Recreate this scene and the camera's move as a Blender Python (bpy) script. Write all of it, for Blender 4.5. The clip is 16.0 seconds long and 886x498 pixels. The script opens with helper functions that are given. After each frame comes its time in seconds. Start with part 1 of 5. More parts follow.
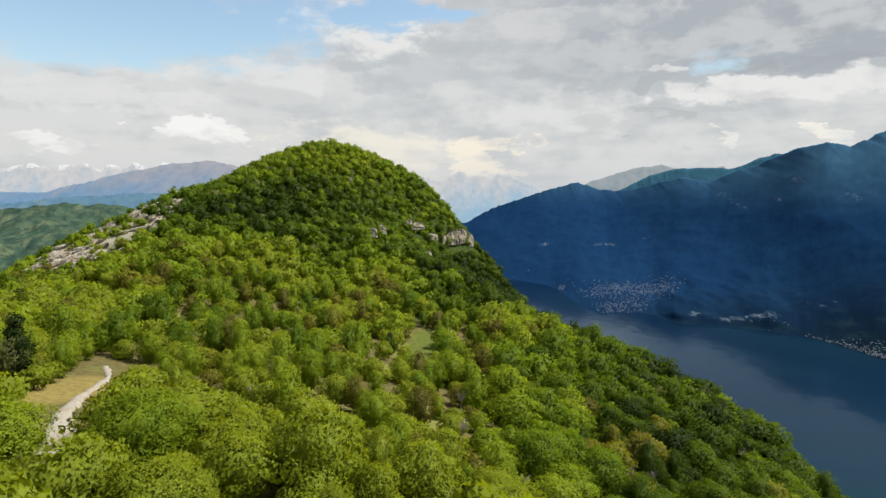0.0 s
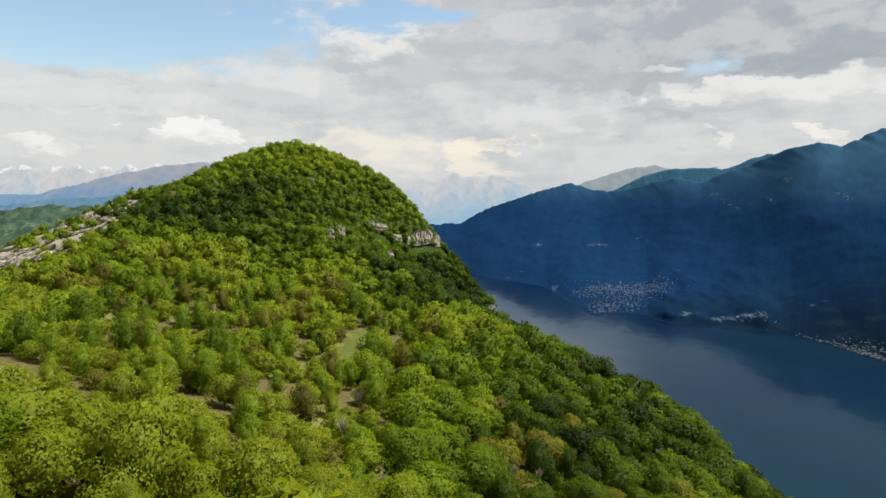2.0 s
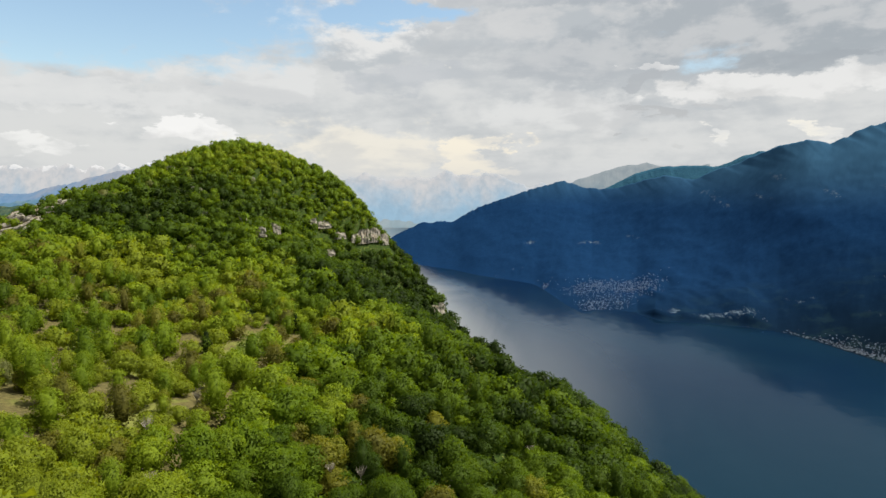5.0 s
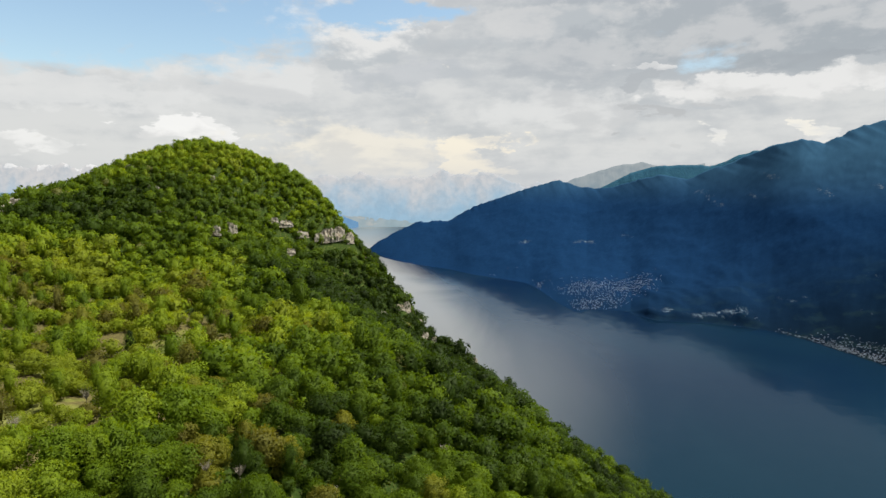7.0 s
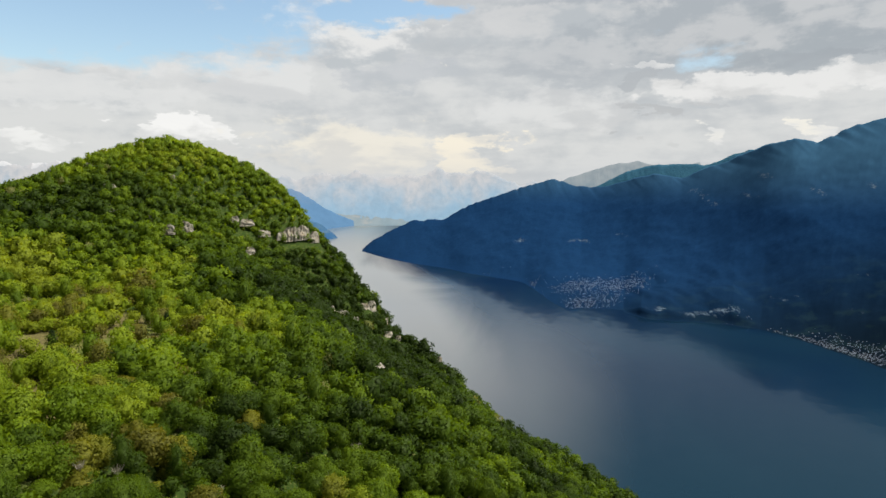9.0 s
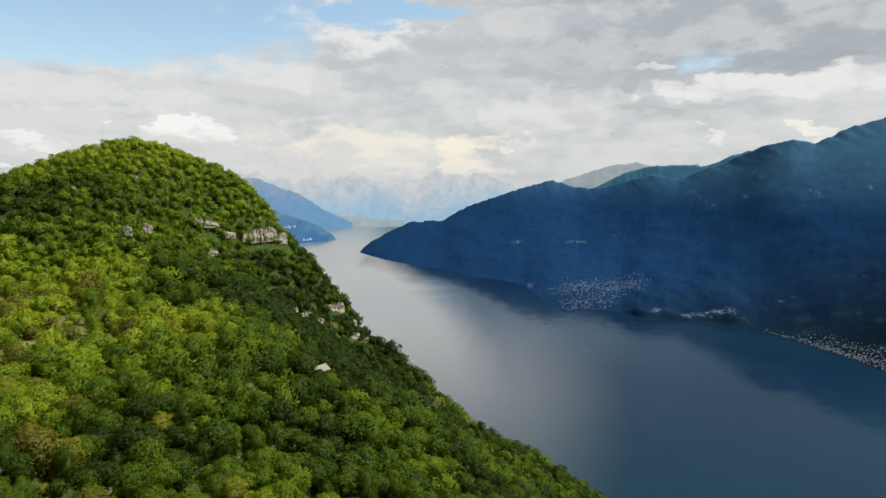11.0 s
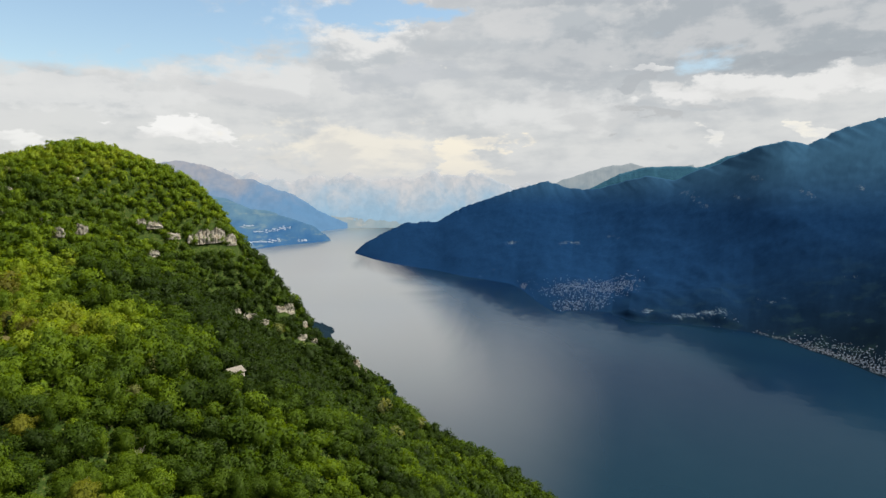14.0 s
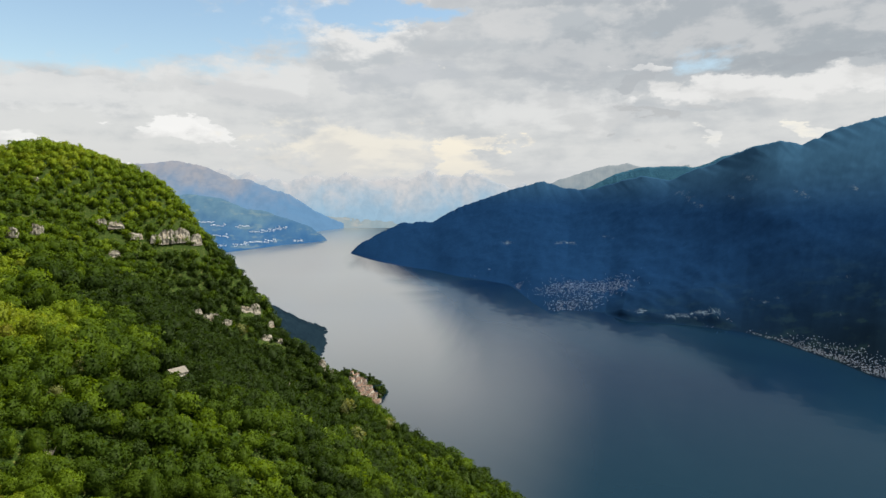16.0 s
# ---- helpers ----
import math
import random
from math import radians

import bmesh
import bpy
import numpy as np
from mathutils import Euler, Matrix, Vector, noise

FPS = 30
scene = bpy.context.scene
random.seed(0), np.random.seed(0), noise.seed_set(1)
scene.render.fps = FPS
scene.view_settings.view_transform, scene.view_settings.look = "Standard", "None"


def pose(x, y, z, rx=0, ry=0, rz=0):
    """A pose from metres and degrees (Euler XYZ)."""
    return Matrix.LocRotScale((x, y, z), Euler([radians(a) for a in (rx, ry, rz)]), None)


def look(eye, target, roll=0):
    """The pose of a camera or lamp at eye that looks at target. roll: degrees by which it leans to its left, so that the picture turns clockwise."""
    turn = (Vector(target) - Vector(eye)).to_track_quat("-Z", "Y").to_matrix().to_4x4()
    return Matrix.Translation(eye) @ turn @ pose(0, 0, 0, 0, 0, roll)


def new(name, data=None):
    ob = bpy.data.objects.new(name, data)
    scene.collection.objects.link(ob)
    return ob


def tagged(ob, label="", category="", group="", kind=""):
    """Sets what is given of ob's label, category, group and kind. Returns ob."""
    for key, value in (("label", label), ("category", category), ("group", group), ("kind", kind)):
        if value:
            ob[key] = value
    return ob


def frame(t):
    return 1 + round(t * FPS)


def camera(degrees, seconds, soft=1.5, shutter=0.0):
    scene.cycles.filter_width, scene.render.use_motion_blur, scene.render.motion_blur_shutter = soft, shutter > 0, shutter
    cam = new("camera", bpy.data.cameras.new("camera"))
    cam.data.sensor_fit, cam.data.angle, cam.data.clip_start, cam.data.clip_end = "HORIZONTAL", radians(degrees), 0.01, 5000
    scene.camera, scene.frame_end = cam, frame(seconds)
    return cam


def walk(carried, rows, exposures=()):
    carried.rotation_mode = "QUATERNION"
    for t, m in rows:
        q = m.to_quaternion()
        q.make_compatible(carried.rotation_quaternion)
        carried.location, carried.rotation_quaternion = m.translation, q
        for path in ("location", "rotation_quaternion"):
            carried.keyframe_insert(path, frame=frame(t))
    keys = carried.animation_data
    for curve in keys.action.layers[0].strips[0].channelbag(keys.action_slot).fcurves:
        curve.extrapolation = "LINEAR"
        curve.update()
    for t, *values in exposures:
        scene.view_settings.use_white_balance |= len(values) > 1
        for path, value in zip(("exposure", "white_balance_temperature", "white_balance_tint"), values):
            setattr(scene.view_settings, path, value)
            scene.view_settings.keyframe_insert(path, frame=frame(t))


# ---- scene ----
cam = camera(72.0, 16.0, 1.5)
METRES, EYE, TILT, LEAN, TURN = 140.0, 488.0, -5.9, 0.0, 0.0
ROWS = [
    (0.0, 0.0, 0.0, 0.0, 0.0, 0.0, 0.0),
    (0.5, 0.0273, -0.0014, -0.0007, -0.08, 0.06, 0.04),
    (1.0, 0.0561, -0.0022, -0.0011, -0.13, 0.1, 0.1),
    (1.5, 0.0858, -0.0029, -0.0018, -0.23, 0.13, 0.15),
    (2.0, 0.1158, -0.0034, -0.0021, -0.34, 0.09, 0.18),
    (2.5, 0.1464, -0.0038, -0.002, -0.44, 0.01, 0.18),
    (3.0, 0.1775, -0.0045, -0.0021, -0.51, -0.02, 0.19),
    (3.5, 0.209, -0.0047, -0.0027, -0.56, -0.01, 0.23),
    (4.0, 0.2404, -0.0052, -0.0023, -0.61, -0.06, 0.3),
    (6.5, 0.3974, -0.0038, -0.0046, -0.78, -0.11, 0.38),
    (7.0, 0.429, -0.0038, -0.0048, -0.86, -0.15, 0.37),
    (7.5, 0.4604, -0.0041, -0.0047, -0.94, -0.21, 0.32),
    (8.0, 0.4926, -0.0047, -0.0046, -1.03, -0.26, 0.29),
    (8.5, 0.5244, -0.0051, -0.0044, -1.07, -0.28, 0.29),
    (9.0, 0.5561, -0.0057, -0.0042, -1.07, -0.28, 0.3),
    (11.5, 0.7151, -0.0058, -0.0048, -0.98, -0.13, 0.32),
    (12.0, 0.7472, -0.006, -0.0048, -1.01, -0.11, 0.33),
    (12.5, 0.7788, -0.0062, -0.0051, -1.02, -0.09, 0.34),
    (13.0, 0.8107, -0.0062, -0.0048, -1.02, -0.11, 0.34),
    (13.5, 0.8423, -0.0058, -0.0045, -1.06, -0.1, 0.32),
    (14.0, 0.8741, -0.0057, -0.005, -1.1, -0.07, 0.32),
    (14.5, 0.9065, -0.0061, -0.0053, -1.16, -0.07, 0.33),
    (15.0, 0.9373, -0.0059, -0.0054, -1.23, -0.08, 0.34),
    (15.5, 0.9691, -0.0054, -0.0056, -1.24, -0.07, 0.34),
    (16.0, 0.9998, -0.0037, -0.0061, -1.24, -0.06, 0.35),
]
walk(cam, [(t, pose(0, 0, EYE, TILT, LEAN, TURN) @ pose(METRES * x, METRES * y, METRES * z, 90 + pitch, roll, yaw)) for t, x, y, z, yaw, pitch, roll in ROWS])

# ---------------------------------------------------------------- world, sun, exposure
scene.view_settings.exposure = 0.80
SUN_AZ, SUN_EL = 88.0, 56.0          # clockwise from +y (ahead), above the horizon


def nodes_of(idblock):
    idblock.use_nodes = True
    nt = idblock.node_tree
    nt.nodes.clear()
    return nt


class G:
    """Small helper to write node graphs as expressions."""

    def __init__(self, nt):
        self.nt = nt

    def n(self, kind, **kw):
        nd = self.nt.nodes.new(kind)
        for k, v in kw.items():
            if k == "operation":
                nd.operation = v
            elif k == "blend":
                nd.blend_type = v
            elif k == "dtype":
                nd.data_type = v
        return nd

    def put(self, sock, v):
        if isinstance(v, bpy.types.NodeSocket):
            self.nt.links.new(v, sock)
        elif v is not None:
            sock.default_value = v

    def math(self, op, a, b=None, c=None, clamp=False):
        nd = self.n("ShaderNodeMath", operation=op)
        nd.use_clamp = clamp
        for i, v in enumerate((a, b, c)):
            if v is not None:
                self.put(nd.inputs[i], v)
        return nd.outputs[0]

    def ramp(self, v, lo, hi, a=0.0, b=1.0, smooth=True):
        nd = self.n("ShaderNodeMapRange")
        nd.interpolation_type = "SMOOTHSTEP" if smooth else "LINEAR"
        for i, x in enumerate((v, lo, hi, a, b)):
            self.put(nd.inputs[i], x)
        return nd.outputs[0]

    def mix(self, f, a, b, blend="MIX"):
        nd = self.n("ShaderNodeMix", dtype="RGBA", blend=blend)
        nd.clamp_factor = True
        self.put(nd.inputs["Factor"], f)
        self.put(nd.inputs[6], a if isinstance(a, bpy.types.NodeSocket) else (*a, 1)[:4])
        self.put(nd.inputs[7], b if isinstance(b, bpy.types.NodeSocket) else (*b, 1)[:4])
        return nd.outputs[2]

    def noise(self, vec, scale, detail=4, rough=0.55, dist=0.0, col=False):
        nd = self.n("ShaderNodeTexNoise")
        if vec is not None:
            self.put(nd.inputs["Vector"], vec)
        nd.inputs["Scale"].default_value = scale
        nd.inputs["Detail"].default_value = detail
        nd.inputs["Roughness"].default_value = rough
        nd.inputs["Distortion"].default_value = dist
        return nd.outputs["Color" if col else "Fac"]

    def combine(self, x, y, z):
        nd = self.n("ShaderNodeCombineXYZ")
        for i, v in enumerate((x, y, z)):
            self.put(nd.inputs[i], v)
        return nd.outputs[0]

    def vec(self, op, a, b):
        nd = self.n("ShaderNodeVectorMath", operation=op)
        self.put(nd.inputs[0], a)
        self.put(nd.inputs[1], b)
        return nd.outputs[0]

    def separate(self, v):
        nd = self.n("ShaderNodeSeparateXYZ")
        self.put(nd.inputs[0], v)
        return nd.outputs


def make_world():
    w = bpy.data.worlds.new("sky")
    scene.world = w
    nt = nodes_of(w)
    g = G(nt)
    sky = g.n("ShaderNodeTexSky")
    sky.sky_type = "NISHITA"
    sky.sun_disc = False
    sky.sun_elevation = radians(SUN_EL)
    sky.sun_rotation = radians(SUN_AZ)
    sky.altitude = 600
    sky.air_density = 1.3
    sky.dust_density = 1.6
    way = g.n("ShaderNodeTexCoord").outputs["Generated"]
    x, y, z = g.separate(way)
    az = g.math("ARCTAN2", x, y)                       # 0 ahead, positive to the right
    el = g.math("ARCSINE", z)
    up = g.math("MAXIMUM", el, 0.0)
    # cloud decks flatten towards the horizon
    flat = g.math("POWER", g.math("ADD", up, 0.03), 0.75)
    p = g.combine(g.math("MULTIPLY", az, 3.3), g.math("MULTIPLY", flat, 7.0), 3.7)
    curl = g.noise(g.vec("MULTIPLY", p, (1.0, 1.0, 1.0)), 2.4, 6, 0.6, 0.0, True)
    cx, cy, _ = g.separate(curl)
    az2 = g.math("ADD", az, g.math("MULTIPLY", g.math("SUBTRACT", cx, 0.5), 0.34))
    el2 = g.math("ADD", el, g.math("MULTIPLY", g.math("SUBTRACT", cy, 0.5), 0.10))

    def spot(a, e, wa, we):
        da = g.math("DIVIDE", g.math("SUBTRACT", az2, a), wa)
        de = g.math("DIVIDE", g.math("SUBTRACT", el2, e), we)
        return g.math("EXPONENT", g.math("MULTIPLY", g.math("ADD", g.math("MULTIPLY", da, da), g.math("MULTIPLY", de, de)), -1.0))

    big = g.noise(p, 1.5, 9, 0.58, 0.3)
    fine = g.noise(p, 4.6, 9, 0.60, 0.2)
    heaps = g.noise(g.combine(g.math("MULTIPLY", az, 8.0), g.math("MULTIPLY", el, 10.5), 7.3), 2.2, 10, 0.60, 0.15)
    # open sky: a wide gap high on one side, small ones further right
    gap = g.math("ADD", g.math("MULTIPLY", spot(-0.56, 0.245, 0.33, 0.080), 0.66), g.math("MULTIPLY", spot(0.425, 0.176, 0.095, 0.020), 0.245))
    gap = g.math("ADD", gap, g.math("MULTIPLY", spot(-0.07, 0.262, 0.11, 0.022), 0.40))
    cover = g.math("SUBTRACT", g.math("ADD", g.math("MULTIPLY", big, 0.5), g.math("ADD", g.math("MULTIPLY", fine, 0.35), g.math("MULTIPLY", heaps, 0.25))), gap)
    cloud = g.ramp(cover, 0.20, 0.42)
    # light and shade of the clouds
    lit = g.noise(g.vec("ADD", p, (0.35, -0.22, 0.4)), 1.9, 10, 0.58, 0.2)
    wisps = g.noise(g.combine(g.math("MULTIPLY", az, 3.4), g.math("MULTIPLY", flat, 17.0), 1.1), 2.4, 9, 0.60, 0.2)
    low = g.ramp(el, 0.02, 0.24, 1.0, 0.55)
    shade = g.math("ADD", g.math("MULTIPLY", lit, 0.50), g.math("ADD", g.math("MULTIPLY", wisps, 0.22), g.math("MULTIPLY", heaps, g.math("MULTIPLY", low, 0.42))))
    dark = g.math("MULTIPLY", g.ramp(az2, -0.08, 0.35), g.ramp(el2, 0.10, 0.22))
    shade = g.math("SUBTRACT", shade, g.math("MULTIPLY", dark, 0.13))
    # relief of the heaps, lit from the upper right
    here = g.noise(p, 1.9, 9, 0.56, 0.15)
    there = g.noise(g.vec("ADD", p, (0.10, 0.10, 0.0)), 1.9, 9, 0.56, 0.15)
    relief = g.math("SUBTRACT", here, there)
    shade = g.math("ADD", shade, g.math("MULTIPLY", relief, 0.7))
    shade = g.math("ADD", shade, g.ramp(az, 0.15, -0.35, 0.0, 0.085))
    body = g.mix(g.ramp(shade, 0.36, 0.68), g.mix(dark, (3.14, 3.26, 3.36), (2.42, 2.62, 2.80)), (4.05, 4.08, 4.04))
    ragged = g.math("ADD", g.math("MULTIPLY", g.math("SUBTRACT", heaps, 0.5), 1.5), g.math("MULTIPLY", g.math("SUBTRACT", fine, 0.5), 0.9))

    def cumulus(a, e, wa, we, top, foot, most, soft):
        """A heap of cloud: light on its upper side, grey below, with a ragged edge."""
        edge = g.math("ADD", spot(a, e, wa * 1.25, we * 1.25), ragged)
        rise = g.math("ADD", g.math("DIVIDE", g.math("SUBTRACT", el2, e), we), g.math("MULTIPLY", relief, 14.0))
        inner = g.mix(g.ramp(rise, -1.4, 0.8), foot, top)
        return g.mix(g.ramp(edge, 0.46 - soft, 0.46 + soft, 0.0, most), body, inner)
    white, light, grey, slate = (5.2, 5.18, 5.08), (4.46, 4.47, 4.42), (3.0, 3.17, 3.3), (2.28, 2.48, 2.66)
    cream, sand = (5.3, 4.95, 4.25), (4.35, 4.2, 3.9)
    for a, e, wa, we, top, foot, most, soft in (
            (-0.274, 0.162, 0.110, 0.024, light, (3.9, 3.92, 3.92), 0.75, 0.16), (-0.515, 0.128, 0.130, 0.014, light, light, 0.6, 0.2),
            (0.176, 0.245, 0.130, 0.028, (3.9, 3.9, 3.88), grey, 0.7, 0.2), (0.222, 0.113, 0.120, 0.030, light, (3.7, 3.72, 3.72), 0.6, 0.2),
            (0.525, 0.210, 0.150, 0.038, (3.35, 3.42, 3.48), slate, 0.9, 0.22), (0.221, 0.184, 0.130, 0.022, (3.3, 3.38, 3.45), (2.7, 2.85, 3.0), 0.8, 0.2),
            (0.535, 0.136, 0.125, 0.024, (4.75, 4.72, 4.64), (3.9, 3.9, 3.86), 0.95, 0.11), (0.533, 0.172, 0.110, 0.011, slate, (2.15, 2.32, 2.5), 0.8, 0.14),
            (-0.034, 0.172, 0.075, 0.019, (3.25, 3.36, 3.5), (3.0, 3.15, 3.3), 0.8, 0.2), (-0.110, 0.218, 0.082, 0.026, (4.75, 4.72, 4.62), grey, 0.9, 0.14),
            (-0.224, 0.254, 0.056, 0.012, white, (4.3, 4.3, 4.3), 0.9, 0.13), (-0.43, 0.076, 0.034, 0.014, (5.1, 5.07, 4.98), (4.1, 4.1, 4.08), 0.9, 0.08), (-0.355, 0.078, 0.036, 0.017, (5.2, 5.16, 5.06), (4.0, 4.0, 3.98), 0.9, 0.08), (-0.395, 0.090, 0.034, 0.020, (5.35, 5.3, 5.2), (4.3, 4.28, 4.24), 0.95, 0.08),
            (-0.578, 0.060, 0.034, 0.010, white, light, 0.8, 0.14), (-0.130, 0.054, 0.120, 0.034, cream, sand, 0.7, 0.2), (0.066, 0.046, 0.048, 0.034, (5.5, 5.05, 4.2), sand, 0.9, 0.12),
            (0.341, 0.106, 0.022, 0.016, (2.75, 2.84, 2.92), (2.9, 2.95, 3.0), 0.8, 0.12), (0.405, 0.112, 0.016, 0.006, (3.1, 3.15, 3.2), grey, 0.7, 0.08), (0.328, 0.176, 0.034, 0.008, light, (3.7, 3.75, 3.8), 0.9, 0.08),
            (0.330, 0.150, 0.030, 0.012, (2.6, 2.72, 2.85), (2.6, 2.72, 2.85), 0.7, 0.1), (0.565, 0.072, 0.020, 0.012, (5.3, 5.1, 4.6), light, 0.9, 0.12), (0.431, 0.074, 0.014, 0.010, (5.0, 4.9, 4.6), light, 0.8, 0.14)):
        body = cumulus(a, e, wa, we, top, foot, most, soft)
    haze = g.ramp(el, -0.02, 0.07, 0.55, 0.0)
    body = g.mix(haze, body, (3.5, 3.65, 3.8))
    blue = g.mix(1.0, sky.outputs[0], (0.95, 0.97, 0.94), "MULTIPLY")
    blue = g.mix(g.ramp(az, 0.0, 0.4, 0.0, 0.55), blue, (2.7, 3.45, 4.1))
    col = g.mix(g.math("MULTIPLY", cloud, 0.97), blue, body)
    # below the horizon: dim earth
    col = g.mix(g.ramp(el, -0.02, 0.0), (0.9, 1.0, 1.2), col)
    bg = g.n("ShaderNodeBackground")
    g.put(bg.inputs[0], col)
    bg.inputs[1].default_value = 0.1
    out = g.n("ShaderNodeOutputWorld")
    nt.links.new(bg.outputs[0], out.inputs[0])


make_world()
sun_data = bpy.data.lights.new("sun", "SUN")
sun_data.energy, sun_data.angle, sun_data.color = 5.0, radians(0.6), (1.0, 0.93, 0.80)
sun = new("sun", sun_data)
_a, _e = radians(SUN_AZ), radians(SUN_EL)
sun.matrix_world = look((math.sin(_a) * math.cos(_e) * 900, math.cos(_a) * math.cos(_e) * 900, math.sin(_e) * 900 + 400), (0, 0, 400))


# ---------------------------------------------------------------- materials
def material(name):
    m = bpy.data.materials.new(name)
    nt = nodes_of(m)
    g = G(nt)
    out = g.n("ShaderNodeOutputMaterial")
    return m, g, out


def plain(g, out, colour, rough=0.8, bump=None, spec=0.3, metal=0.0):
    b = g.n("ShaderNodeBsdfPrincipled")
    g.put(b.inputs["Base Color"], colour if isinstance(colour, bpy.types.NodeSocket) else (*colour, 1))
    g.put(b.inputs["Roughness"], rough)
    b.inputs["Specular IOR Level"].default_value = spec
    b.inputs["Metallic"].default_value = metal
    if bump is not None:
        nd = g.n("ShaderNodeBump")
        nd.inputs["Distance"].default_value = bump[1]
        nd.inputs["Strength"].default_value = bump[2] if len(bump) > 2 else 0.8
        g.put(nd.inputs["Height"], bump[0])
        g.nt.links.new(nd.outputs[0], b.inputs["Normal"])
    g.nt.links.new(b.outputs[0], out.inputs[0])
    return b


def where(g):
    return g.n("ShaderNodeNewGeometry").outputs["Position"]


def foliage(name, per_object):
    """Spring leaves: hue varies tree by tree, and a little leaf by leaf; light shines through."""
    m, g, out = material(name)
    if per_object:
        tint = g.separate(g.n("ShaderNodeObjectInfo").outputs["Color"])[0]
    else:
        a = g.n("ShaderNodeAttribute")
        a.attribute_name = "tint"
        tint = a.outputs["Fac"]
    ramp = g.n("ShaderNodeValToRGB")
    cr = ramp.color_ramp
    # the tint looked up here also holds painted sun and cloud shade
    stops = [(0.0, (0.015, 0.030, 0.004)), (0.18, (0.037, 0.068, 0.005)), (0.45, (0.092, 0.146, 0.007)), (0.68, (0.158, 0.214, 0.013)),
             (0.80, (0.128, 0.134, 0.016)), (0.91, (0.084, 0.083, 0.016)), (0.95, (0.125, 0.140, 0.050)), (1.0, (0.15, 0.165, 0.08))]
    cr.elements[0].position, cr.elements[0].color = stops[0][0], (*stops[0][1], 1)
    cr.elements[1].position, cr.elements[1].color = stops[-1][0], (*stops[-1][1], 1)
    for pos, c in stops[1:-1]:
        cr.elements.new(pos).color = (*c, 1)
    g.put(ramp.inputs[0], tint)
    leaf = g.n("ShaderNodeNewGeometry").outputs["Random Per Island"]
    pos = where(g)
    patch = g.noise(pos, 0.9, 3)
    speck = g.noise(pos, 5.0, 3, 0.7)
    c = g.mix(leaf, g.mix(1.0, ramp.outputs[0], (0.84, 0.85, 0.86), "MULTIPLY"), g.mix(1.0, ramp.outputs[0], (1.18, 1.16, 1.10), "MULTIPLY"))
    c = g.mix(g.ramp(patch, 0.45, 0.75, 0.0, 0.5), c, g.mix(1.0, c, (0.72, 0.77, 0.76), "MULTIPLY"))
    c = g.mix(g.ramp(speck, 0.34, 0.64), g.mix(1.0, c, (0.80, 0.83, 0.84), "MULTIPLY"), g.mix(1.0, c, (1.16, 1.14, 1.10), "MULTIPLY"))
    b = g.n("ShaderNodeBsdfPrincipled")
    g.put(b.inputs["Base Color"], c)
    b.inputs["Roughness"].default_value = 0.6
    b.inputs["Specular IOR Level"].default_value = 0.12
    t = g.n("ShaderNodeBsdfTranslucent")
    g.put(t.inputs[0], g.mix(1.0, c, (1.62, 1.50, 0.62), "MULTIPLY"))
    mixed = g.n("ShaderNodeMixShader")
    mixed.inputs[0].default_value = 0.46
    g.nt.links.new(b.outputs[0], mixed.inputs[1])
    g.nt.links.new(t.outputs[0], mixed.inputs[2])
    g.nt.links.new(mixed.outputs[0], out.inputs[0])
    return m


def bark_material():
    m, g, out = material("bark")
    n = g.noise(where(g), 6, 5)
    plain(g, out, g.mix(n, (0.06, 0.045, 0.03), (0.17, 0.14, 0.11)), 0.9, (n, 0.03))
    return m


def twig_material():
    m, g, out = material("pale_twigs")
    n = g.noise(where(g), 3, 4)
    plain(g, out, g.mix(n, (0.20, 0.17, 0.13), (0.36, 0.33, 0.28)), 0.9)
    return m


